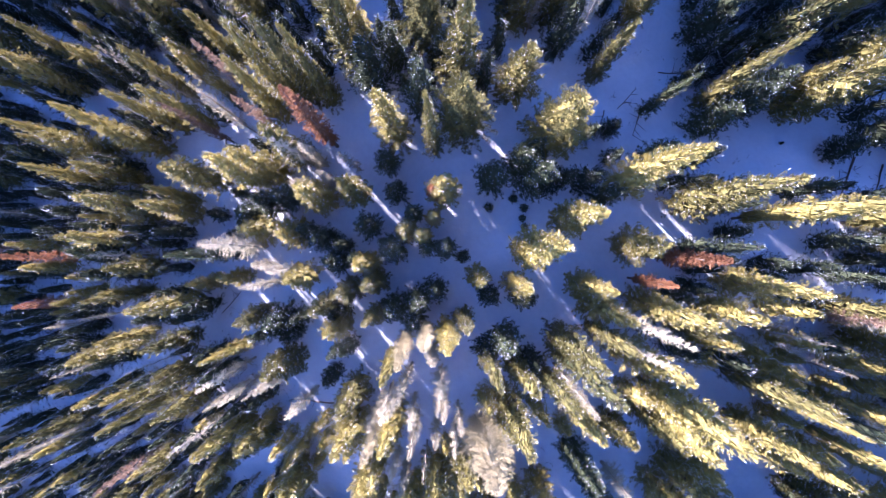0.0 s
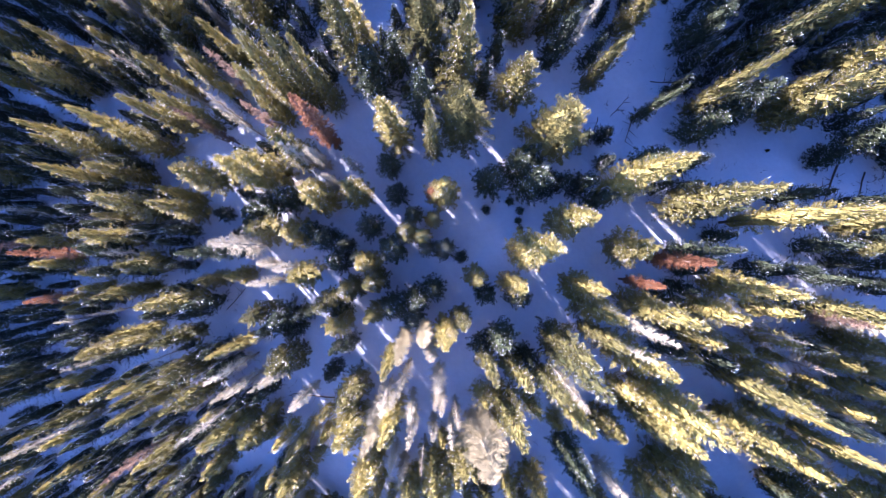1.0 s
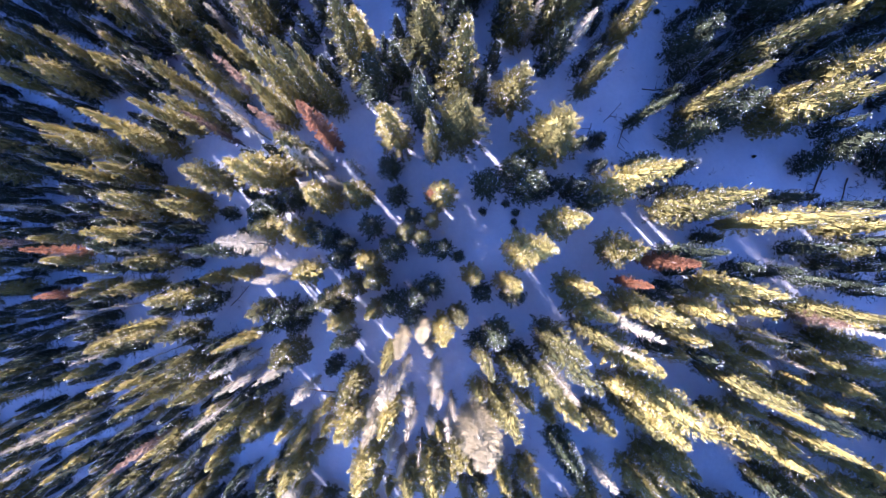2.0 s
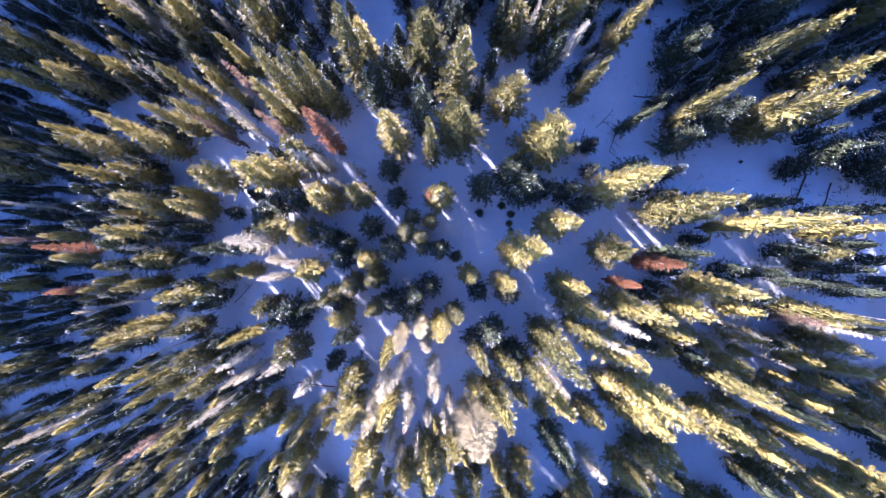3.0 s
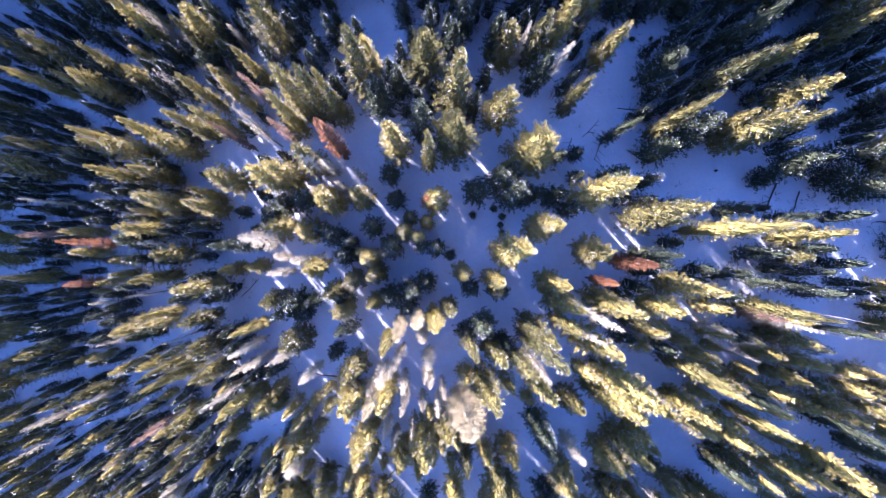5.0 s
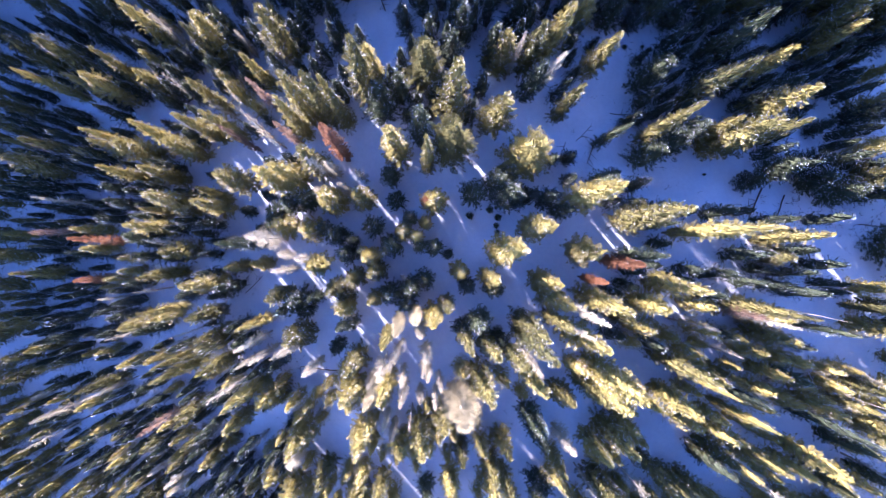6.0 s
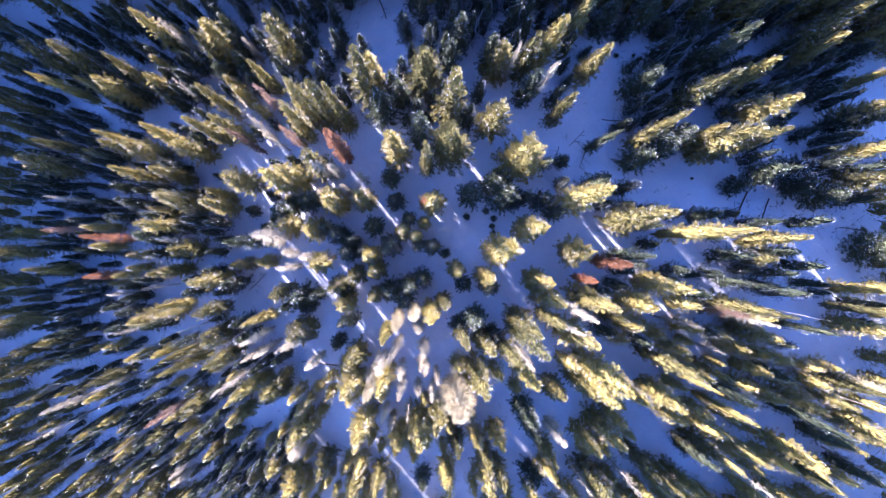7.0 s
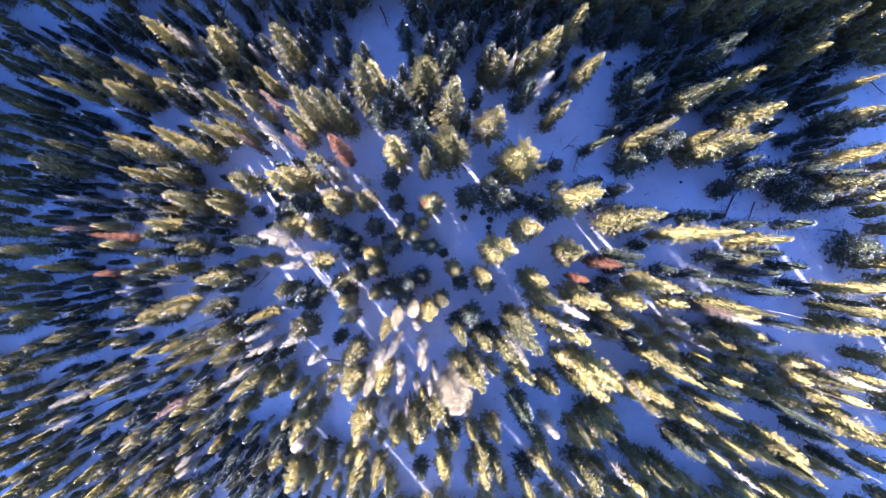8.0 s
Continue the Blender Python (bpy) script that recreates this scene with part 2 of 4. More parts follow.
MODELS = {
    "live": [live_tree(11 + i, s, SUNLIT_NEEDLES, 0.075) for i, s in enumerate(("cone", "spire", "ragged", "round", "spire", "ragged", "spire", "cone"))],
    "broad": [live_tree(21, "round", SUNLIT_NEEDLES, 0.02, fine=0.62), live_tree(22, "cone", SUNLIT_NEEDLES, 0.02, fine=0.62)],
    # trees that stand in shade, painted so by their darker needles
    "dark": [live_tree(31 + i, s, SHADED_NEEDLES, 0.10, "fir_tree") for i, s in enumerate(("cone", "ragged", "spire", "round"))],
    "red": [dead_tree(51, RED_NEEDLES, BARK, 1.0, 0.036, 0.16), dead_tree(52, RED_NEEDLES, BARK, 0.9, 0.036, 0.16)],
    "brown": [dead_tree(55, BROWN_NEEDLES, BARK, 0.8, 0.038), dead_tree(56, BROWN_NEEDLES, BARK, 0.65, 0.038)],
    "pale": [dead_tree(61, PALE_TWIGS, GREY_WOOD, 0.65, 0.011), dead_tree(62, PALE_TWIGS, GREY_WOOD, 0.42, 0.011), dead_tree(63, PALE_TWIGS, GREY_WOOD, 0.8, 0.011)],
    "cream": [dead_tree(65, CREAM_TWIGS, GREY_WOOD, 1.7, 0.010), dead_tree(66, CREAM_TWIGS, GREY_WOOD, 1.5, 0.010)],
    "snag": [snag(71)],
}
LABELS = {
    "live": ("spruce with low sun put into its yellow-green needle colour", "tall narrow spruce, needles coloured gold as in sunlight", "small spruce standing in snow, needles coloured as in sunlight"),
    "dark": ("conifer flecked with snow, shade put into its dark needles", "tall snowy conifer with shade put into its needle colour", "small conifer standing in snow, needles coloured as in shade"),
    "red": ("dead spruce with rust-red needles",) * 3,
    "brown": ("dying spruce with faded brown needles",) * 3,
    "pale": ("dead conifer with bleached grey-pink twigs", "tall dead conifer with pale bare twigs", "small dead conifer with pale bare twigs"),
    "cream": ("dead conifer thick with cream-coloured bare twigs",) * 3,
    "snag": ("bare bleached snag leaning over the snow",) * 3,
}
GROUPS = {"live": "spruces of the hillside wood", "dark": "firs of the hillside wood", "red": "rust-red dead trees", "brown": "dying brown trees", "pale": "bleached dead trees", "cream": "bleached dead trees", "snag": "bare snags"}
planted = {}      # feet of the trees, by cells of 2 m
pick = random.Random(5)


def grow(kind, x, y, height, radius):
    """Plants one tree of that kind, with its foot in the snow at (x, y)."""
    models = MODELS["broad" if kind == "live" and radius > 2.05 else kind]
    model = models[pick.randrange(len(models))]
    s = radius / R0
    m = Matrix.LocRotScale((x, y, ground_z(x, y) + relief(x, y) - 0.05),
                           Euler((radians(pick.uniform(-1.2, 1.2)), radians(pick.uniform(-1.2, 1.2)), pick.uniform(0, 6.283))), (s, s, height / H0))
    ob = copy_thing(model, m)
    label = LABELS[kind][2 if height < 9 else 1 if height / radius > 12 else 0]
    tagged(ob, label, "tree", GROUPS[kind])
    planted.setdefault((int(x // 2), int(y // 2)), []).append((x, y))
    return ob


grow("dark", -55.20, 24.30, 11.4, 1.42)
grow("live", -45.80, 19.90, 17.6, 1.71)
grow("live", -41.20, 19.30, 18.0, 1.66)
grow("live", -43.57, 16.79, 17.9, 0.92)
grow("live", -36.59, 16.19, 15.1, 1.43)
grow("live", -34.30, 17.90, 16.9, 1.12)
grow("dark", -39.46, 23.12, 10.5, 1.34)
grow("dark", -38.80, 25.60, 11.4, 1.54)
grow("live", -30.80, 22.50, 16.9, 1.39)
grow("pale", -28.50, 21.90, 14.5, 0.92)
grow("live", -31.30, 16.60, 12.9, 1.15)
grow("pale", -27.50, 16.00, 12.8, 0.84)
grow("live", -23.10, 14.30, 16.9, 1.06)
grow("live", -23.90, 11.36, 17.4, 1.19)
grow("live", -23.50, 21.10, 14.5, 1.96)
grow("live", -24.27, 19.82, 15.0, 1.19)
grow("live", -50.10, 14.80, 16.9, 1.21)
grow("live", -43.30, 9.70, 17.2, 1.17)
grow("live", -47.10, 7.70, 16.3, 1.76)
grow("live", -34.72, 10.23, 18.0, 0.93)
grow("live", -32.80, 9.33, 14.7, 1.82)
grow("live", -28.68, 10.14, 18.4, 1.29)
grow("live", -26.60, 9.48, 14.3, 1.44)
grow("dark", -23.00, 22.70, 12.0, 1.22)
grow("live", -15.70, 20.00, 18.4, 1.79)
grow("dark", -10.70, 21.00, 11.0, 1.17)
grow("live", -17.99, 17.00, 14.7, 0.99)
grow("brown", -17.15, 14.32, 16.2, 0.74)
grow("live", -12.85, 13.30, 22.5, 1.49)
grow("live", -10.96, 12.85, 22.8, 1.33)
grow("live", -10.07, 13.58, 20.3, 0.99)
grow("live", -9.50, 12.70, 17.0, 1.23)
grow("live", -13.90, 11.60, 19.6, 1.15)
grow("brown", -14.74, 10.73, 14.3, 0.75)
grow("red", -9.29, 9.06, 22.7, 1.15)
grow("pale", -18.25, 11.57, 15.2, 0.88)
grow("live", -21.10, 11.40, 16.9, 1.23)
grow("brown", -19.60, 10.00, 16.9, 0.65)
grow("pale", -21.94, 13.31, 13.5, 0.77)
grow("live", -7.41, 15.95, 22.3, 1.83)
grow("live", -6.50, 17.00, 15.1, 1.36)
grow("live", -1.37, 17.12, 16.5, 2.32)
grow("dark", -3.91, 15.48, 12.1, 1.43)
grow("dark", -5.70, 13.80, 14.6, 1.72)
grow("live", -3.90, 9.50, 16.6, 1.66)
grow("dark", -1.70, 11.10, 17.3, 1.55)
grow("live", -0.70, 8.13, 23.7, 0.91)
grow("live", 1.50, 9.90, 16.9, 2.29)
grow("live", 1.16, 14.02, 21.1, 1.88)
grow("dark", 1.90, 21.70, 13.5, 1.54)
grow("dark", 1.06, 19.11, 12.3, 1.13)
grow("dark", 6.90, 23.10, 11.9, 1.39)
grow("dark", 4.80, 19.30, 13.2, 1.25)
grow("live", 5.80, 18.80, 13.7, 1.62)
grow("dark", 3.10, 13.30, 12.0, 1.11)
grow("live", 5.52, 12.73, 14.5, 1.74)
grow("live", 8.69, 9.20, 16.6, 2.63)
grow("live", 10.40, 20.20, 16.6, 1.47)
grow("live", 8.40, 18.90, 15.9, 1.48)
grow("live", 13.80, 23.60, 14.5, 1.26)
grow("pale", 6.93, 18.15, 15.7, 0.56)
grow("dark", 8.61, 15.97, 15.3, 1.23)
grow("pale", 10.20, 16.84, 16.0, 0.82)
grow("live", 15.14, 19.10, 14.9, 1.44)
grow("live", 12.06, 14.11, 16.5, 1.05)
grow("dark", 20.79, 18.04, 12.3, 1.65)
grow("dark", 24.10, 25.20, 5.2, 1.41)
grow("dark", 16.60, 11.50, 13.7, 0.87)
grow("live", 20.94, 12.17, 20.4, 1.04)
grow("live", 30.10, 11.64, 17.5, 1.35)
grow("live", 28.03, 11.67, 18.5, 1.77)
grow("dark", 27.60, 25.20, 8.5, 1.45)
grow("live", 25.15, 16.37, 19.3, 1.45)
grow("live", 31.55, 19.17, 14.2, 1.30)
grow("live", 40.30, 24.60, 14.1, 1.84)
grow("live", 40.60, 23.50, 14.1, 1.45)
grow("live", 46.30, 29.00, 13.5, 1.71)
grow("live", 32.90, 15.40, 15.6, 1.78)
grow("live", 46.00, 20.50, 13.5, 1.01)
grow("live", 45.40, 16.90, 13.5, 1.62)
grow("live", 44.70, 12.10, 13.4, 1.41)
grow("live", 27.21, 12.55, 12.8, 1.04)
grow("dark", 28.30, 21.20, 17.4, 1.41)
grow("dark", 36.70, 27.00, 11.6, 1.37)
grow("dark", -48.50, 5.60, 13.3, 1.03)
grow("pale", -42.94, 3.62, 16.1, 0.67)
grow("live", -33.30, 6.60, 16.9, 1.02)
grow("live", -29.29, 6.53, 15.5, 1.23)
grow("live", -27.45, 3.59, 17.6, 1.81)
grow("live", -30.30, 2.98, 13.4, 0.85)
grow("live", -23.37, 3.39, 15.1, 1.32)
grow("live", -23.41, 4.66, 12.8, 0.88)
grow("live", -30.32, 1.06, 16.8, 1.26)
grow("brown", -44.35, 0.20, 15.2, 0.86)
grow("red", -37.25, -0.79, 17.6, 0.81)
grow("dark", -33.13, -0.20, 12.7, 1.33)
grow("pale", -29.15, -0.59, 13.9, 0.97)
grow("live", -27.80, -1.50, 14.3, 1.45)
grow("dark", -41.90, -2.50, 11.5, 1.15)
grow("live", -48.00, -5.30, 15.7, 1.14)
grow("red", -40.39, -5.33, 12.6, 0.91)
grow("live", -30.80, -4.50, 13.5, 0.86)
grow("live", -29.78, -4.25, 12.3, 1.09)
grow("live", -23.80, -5.00, 17.6, 1.57)
grow("pale", -32.09, -6.30, 12.7, 0.59)
grow("pale", -38.08, -7.81, 11.1, 0.61)
grow("live", -29.71, -8.26, 13.3, 1.00)
grow("live", -54.50, -12.10, 13.4, 1.48)
grow("live", -24.40, -8.30, 14.5, 1.24)
grow("live", -33.89, -10.14, 13.6, 1.41)
grow("pale", -35.13, -11.70, 14.7, 0.81)
grow("pale", -27.42, -10.82, 12.6, 0.58)
grow("live", -23.49, -10.62, 14.8, 1.17)
grow("dark", -45.81, -13.11, 15.5, 1.01)
grow("live", -20.14, 6.22, 15.5, 1.48)
grow("live", -15.98, 5.99, 17.8, 1.61)
grow("live", -14.50, 6.70, 16.4, 1.57)
grow("live", -12.08, 7.81, 18.1, 1.50)
grow("pale", -10.95, 7.40, 16.9, 1.22)
grow("pale", -11.70, 5.20, 9.5, 1.01)
grow("live", -10.34, 4.47, 12.3, 1.70)
grow("live", -7.17, 4.69, 12.2, 1.40)
grow("dark", -16.19, 2.98, 9.1, 1.80)
grow("live", -15.50, 1.80, 10.7, 1.41)
grow("live", -12.70, 1.40, 9.8, 1.51)
grow("dark", -20.00, -0.39, 17.3, 0.99)
grow("pale", -16.50, 0.28, 18.7, 1.43)
grow("pale", -15.50, -1.40, 8.3, 0.95)
grow("pale", -12.70, -1.60, 15.1, 0.87)
grow("live", -18.20, -2.50, 10.4, 0.93)
grow("pale", -14.80, -2.90, 13.5, 0.80)
grow("live", -11.79, -2.36, 13.4, 1.35)
grow("live", -21.12, -2.90, 11.2, 0.91)
grow("dark", -8.80, -1.00, 11.4, 1.27)
grow("live", -9.61, -4.55, 13.7, 1.30)
grow("live", -15.70, -5.60, 13.5, 1.19)
grow("live", -8.59, -6.47, 12.0, 1.20)
grow("dark", -14.00, -6.30, 11.4, 1.81)
grow("live", -13.99, -9.97, 12.5, 1.79)
grow("live", -18.32, -8.76, 15.5, 0.87)
grow("cream", -3.10, -7.10, 19.9, 0.93)
grow("cream", -1.48, -6.63, 15.8, 1.00)
grow("live", 0.29, -6.61, 15.1, 1.25)
grow("live", 1.59, -5.43, 14.0, 1.00)
grow("live", 13.44, 5.07, 23.7, 1.41)
grow("dark", 16.33, 7.31, 10.6, 1.40)
grow("live", 18.86, 3.57, 21.5, 1.66)
grow("dark", 21.31, 4.72, 12.7, 1.09)
grow("live", 9.53, 2.37, 17.4, 1.51)
grow("live", 6.75, -0.00, 18.9, 1.75)
grow("live", 2.80, -2.21, 10.3, 1.10)
grow("live", 6.16, -3.51, 10.2, 0.70)
grow("dark", 19.00, 0.10, 15.5, 1.05)
grow("live", 11.65, -4.15, 16.0, 1.50)
grow("live", 10.70, -2.80, 14.0, 1.29)
grow("live", 15.13, -3.93, 20.0, 1.34)
grow("live", 20.10, -4.30, 13.9, 1.40)
grow("live", 21.77, -2.43, 17.6, 1.36)
grow("pale", 13.04, -4.90, 21.0, 0.77)
grow("live", 18.32, -6.00, 11.5, 0.82)
grow("pale", 12.42, -6.56, 19.9, 0.70)
grow("live", 11.78, -6.10, 17.2, 0.99)
grow("live", 9.08, -6.55, 19.5, 1.33)
grow("dark", 4.67, -7.22, 11.5, 1.63)
grow("dark", 6.90, 5.40, 12.1, 1.55)
grow("live", 23.82, 2.52, 23.9, 1.01)
grow("live", 33.15, 2.21, 15.4, 1.14)
grow("dark", 37.19, 1.39, 6.9, 1.00)
grow("live", 33.60, 0.50, 8.6, 1.35)
grow("dark", 27.77, 4.70, 9.4, 1.18)
grow("live", 44.30, 8.90, 13.4, 1.85)
grow("snag", 37.98, -2.59, 6.3, 0.42)
grow("snag", 35.70, -4.70, 14.7, 0.40)
grow("live", 43.70, -2.30, 13.4, 1.10)
grow("live", 30.09, -4.39, 18.5, 1.04)
grow("live", 32.50, -6.90, 10.7, 1.47)
grow("pale", 29.28, -4.97, 17.5, 0.71)
grow("live", 43.80, -6.10, 13.5, 1.27)
grow("live", 43.40, -4.20, 13.5, 0.79)
grow("dark", 37.10, -6.10, 13.1, 0.86)
grow("pale", 24.30, -6.20, 13.6, 0.73)
grow("live", -49.10, -14.60, 13.9, 1.20)
grow("live", -55.30, -19.20, 8.0, 1.32)
grow("live", -56.80, -20.50, 13.5, 1.14)
grow("live", -56.30, -25.10, 12.7, 1.01)
grow("pale", -55.87, -23.97, 7.1, 0.97)
grow("live", -39.78, -18.52, 16.8, 1.04)
grow("pale", -39.56, -19.38, 15.2, 0.72)
grow("live", -31.51, -14.15, 12.2, 1.01)
grow("live", -27.60, -13.45, 17.0, 0.97)
grow("live", -27.34, -14.78, 19.7, 1.07)
grow("live", -25.66, -12.87, 13.6, 1.00)
grow("live", -23.22, -11.12, 15.9, 1.38)
grow("live", -22.58, -13.36, 18.0, 1.24)
grow("pale", -21.28, -16.28, 17.2, 1.07)
grow("live", -28.03, -20.60, 12.3, 1.29)
grow("live", -29.40, -22.57, 11.3, 1.07)
grow("brown", -31.53, -21.98, 16.6, 0.89)
grow("live", -35.01, -26.96, 11.1, 1.21)
grow("live", -28.41, -25.39, 11.7, 1.20)
grow("live", -42.06, -25.64, 12.1, 1.02)
grow("pale", -50.30, -27.50, 18.4, 1.00)
grow("pale", -49.00, -24.20, 16.0, 0.91)
grow("snag", -54.00, -36.20, 10.3, 0.57)
grow("snag", -40.77, -29.49, 14.6, 0.52)
grow("live", -47.70, -36.90, 13.6, 1.87)
grow("live", -44.40, -38.50, 7.9, 1.38)
grow("live", -36.50, -34.80, 13.4, 1.51)
grow("pale", -32.30, -31.60, 11.1, 1.01)
grow("pale", -32.60, -33.50, 10.2, 0.90)
grow("pale", -35.80, -31.60, 9.3, 0.91)
grow("live", -32.00, -29.50, 10.6, 1.09)
grow("live", -26.90, -28.10, 10.2, 1.31)
grow("live", -61.30, -42.40, 13.5, 1.56)
grow("live", -7.45, -11.98, 13.9, 1.52)
grow("live", -7.93, -15.03, 16.7, 1.67)
grow("live", -17.46, -17.34, 12.6, 1.63)
grow("live", -19.20, -16.56, 17.1, 1.35)
grow("live", -21.64, -21.13, 12.6, 1.24)
grow("live", -24.40, -25.60, 7.4, 1.13)
grow("pale", -19.50, -23.80, 9.5, 0.81)
grow("live", -18.80, -25.70, 5.9, 1.18)
grow("live", -21.30, -31.20, 7.2, 1.45)
grow("live", -18.10, -28.30, 9.5, 1.84)
grow("live", -13.70, -21.30, 14.0, 1.76)
grow("pale", -15.00, -25.70, 8.3, 1.70)
grow("live", -15.40, -29.40, 13.5, 1.86)
grow("live", -11.30, -26.30, 11.8, 1.40)
grow("live", -7.50, -27.50, 13.5, 1.56)
grow("live", -6.70, -20.45, 14.4, 1.61)
grow("live", -4.50, -26.30, 13.5, 1.13)
grow("live", -0.40, -18.90, 16.3, 1.59)
grow("live", -2.58, -21.30, 9.9, 1.45)
grow("pale", -2.21, -14.59, 14.7, 0.86)
grow("pale", -0.60, -15.06, 10.9, 0.74)
grow("pale", -2.72, -10.11, 21.0, 0.81)
grow("cream", -5.18, -14.38, 17.9, 0.97)
grow("live", 1.81, -17.45, 13.0, 1.38)
grow("live", 3.00, -24.50, 10.9, 1.21)
grow("dark", 0.40, -26.80, 7.6, 1.25)
grow("live", -3.96, -13.82, 16.8, 1.18)
grow("pale", -14.87, -11.25, 13.1, 0.97)
grow("pale", -19.44, -13.09, 14.0, 0.64)
grow("live", -4.10, -8.90, 16.7, 0.87)
grow("cream", 3.32, -15.06, 19.3, 2.35)
grow("live", 5.18, -12.43, 18.2, 1.62)
grow("live", 3.50, -8.30, 17.6, 1.05)
grow("live", 5.72, -9.29, 16.0, 1.28)
grow("live", 7.62, -9.58, 18.6, 1.22)
grow("live", 9.07, -7.61, 23.1, 1.32)
grow("pale", 9.30, -9.62, 17.7, 0.82)
grow("live", 9.65, -11.78, 17.6, 1.26)
grow("live", 13.29, -13.89, 10.5, 1.36)
grow("live", 13.80, -7.60, 19.3, 1.47)
grow("live", 16.13, -10.60, 21.6, 1.61)
grow("live", 22.45, -9.63, 18.3, 1.11)
grow("live", 23.07, -13.17, 14.8, 1.36)
grow("live", 18.07, -17.18, 14.4, 1.43)
grow("live", 21.80, -20.10, 13.8, 1.09)
grow("live", 24.20, -21.60, 13.5, 1.01)
grow("live", 16.77, -18.65, 12.9, 1.30)
grow("pale", 13.58, -18.21, 11.0, 1.22)
grow("live", 13.20, -20.60, 12.2, 1.04)
grow("pale", 16.30, -22.60, 13.5, 0.65)
grow("live", 17.90, -22.90, 13.4, 1.65)
grow("pale", 20.40, -21.80, 13.5, 1.18)
grow("dark", 12.40, -24.30, 6.5, 1.84)
grow("live", 7.95, -19.47, 11.0, 1.22)
grow("live", 6.90, -21.60, 13.0, 1.15)
grow("live", 7.10, -24.00, 13.5, 1.44)
grow("live", 8.30, -23.10, 13.5, 0.96)
grow("live", 3.86, -21.01, 10.5, 1.11)
grow("dark", 11.37, -18.25, 11.2, 1.18)
grow("pale", 28.27, -8.78, 9.6, 0.78)
grow("live", 28.35, -10.81, 10.9, 0.94)
grow("live", 24.93, -11.05, 16.3, 0.72)
grow("dark", 28.70, -12.40, 14.3, 0.81)
grow("dark", 35.39, -11.19, 9.2, 1.32)
grow("live", 37.60, -13.70, 11.8, 1.29)
grow("live", 41.40, -13.50, 11.7, 1.03)
grow("live", 42.50, -11.80, 13.5, 1.27)
grow("pale", 44.00, -11.50, 13.4, 0.75)
grow("snag", 43.20, -13.50, 13.5, 0.40)
grow("dark", 37.10, -14.70, 16.7, 1.05)
grow("dark", 41.40, -17.50, 11.6, 1.30)
grow("live", 28.30, -18.70, 10.6, 1.67)
grow("live", 30.80, -18.40, 14.7, 1.07)
grow("live", 28.91, -14.17, 15.5, 0.82)
grow("live", 36.78, -18.49, 13.7, 1.36)
grow("live", 38.80, -20.60, 13.4, 1.19)
grow("dark", 44.90, -20.90, 11.5, 1.13)
grow("pale", 32.50, -21.50, 14.8, 0.90)
grow("live", 26.50, -22.30, 13.5, 1.10)
grow("live", 44.40, -16.10, 13.4, 1.45)
grow("pale", 44.80, -20.20, 13.5, 0.84)
grow("dark", 10.39, -16.31, 13.4, 1.37)
grow("dark", 27.50, -19.50, 12.0, 1.11)
grow("live", 0.07, 4.54, 13.3, 1.45)
grow("live", -2.99, 1.46, 13.8, 1.10)
grow("live", -1.50, 1.00, 15.9, 0.74)
grow("live", -0.81, 2.56, 9.1, 0.80)
grow("live", -7.73, -3.31, 13.1, 1.15)
grow("live", -5.50, -2.61, 13.2, 1.20)
grow("live", -6.07, -1.18, 12.6, 1.10)
grow("live", -5.50, -5.30, 13.7, 0.95)
# Most "dark" trees below are shaded conifers; their needle colour holds the shade.
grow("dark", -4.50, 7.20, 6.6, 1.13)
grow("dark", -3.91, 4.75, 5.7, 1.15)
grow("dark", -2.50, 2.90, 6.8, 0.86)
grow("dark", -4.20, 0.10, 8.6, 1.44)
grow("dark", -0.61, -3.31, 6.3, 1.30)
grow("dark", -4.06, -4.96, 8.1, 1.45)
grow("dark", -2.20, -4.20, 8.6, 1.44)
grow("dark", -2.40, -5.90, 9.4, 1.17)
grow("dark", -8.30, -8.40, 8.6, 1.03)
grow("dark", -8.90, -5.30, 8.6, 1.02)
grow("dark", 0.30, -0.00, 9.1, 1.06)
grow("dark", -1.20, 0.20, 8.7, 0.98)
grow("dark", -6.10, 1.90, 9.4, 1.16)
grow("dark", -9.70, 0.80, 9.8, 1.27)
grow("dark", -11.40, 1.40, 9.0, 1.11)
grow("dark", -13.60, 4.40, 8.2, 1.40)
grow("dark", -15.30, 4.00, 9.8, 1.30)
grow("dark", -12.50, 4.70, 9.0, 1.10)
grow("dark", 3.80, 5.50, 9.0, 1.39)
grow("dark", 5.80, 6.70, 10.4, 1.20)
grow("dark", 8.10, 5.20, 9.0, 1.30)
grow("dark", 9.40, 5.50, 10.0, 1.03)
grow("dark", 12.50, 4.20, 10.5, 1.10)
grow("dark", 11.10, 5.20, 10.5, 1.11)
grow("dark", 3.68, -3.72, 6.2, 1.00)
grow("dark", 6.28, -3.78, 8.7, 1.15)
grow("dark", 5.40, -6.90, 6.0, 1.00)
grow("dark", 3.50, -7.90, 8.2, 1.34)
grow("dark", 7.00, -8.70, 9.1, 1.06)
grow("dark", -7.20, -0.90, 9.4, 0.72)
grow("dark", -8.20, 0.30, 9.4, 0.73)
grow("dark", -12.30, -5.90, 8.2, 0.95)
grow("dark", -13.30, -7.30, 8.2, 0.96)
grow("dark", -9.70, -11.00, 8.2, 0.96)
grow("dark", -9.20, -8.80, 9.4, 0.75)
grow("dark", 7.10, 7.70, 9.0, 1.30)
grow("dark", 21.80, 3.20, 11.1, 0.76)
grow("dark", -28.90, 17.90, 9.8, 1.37)
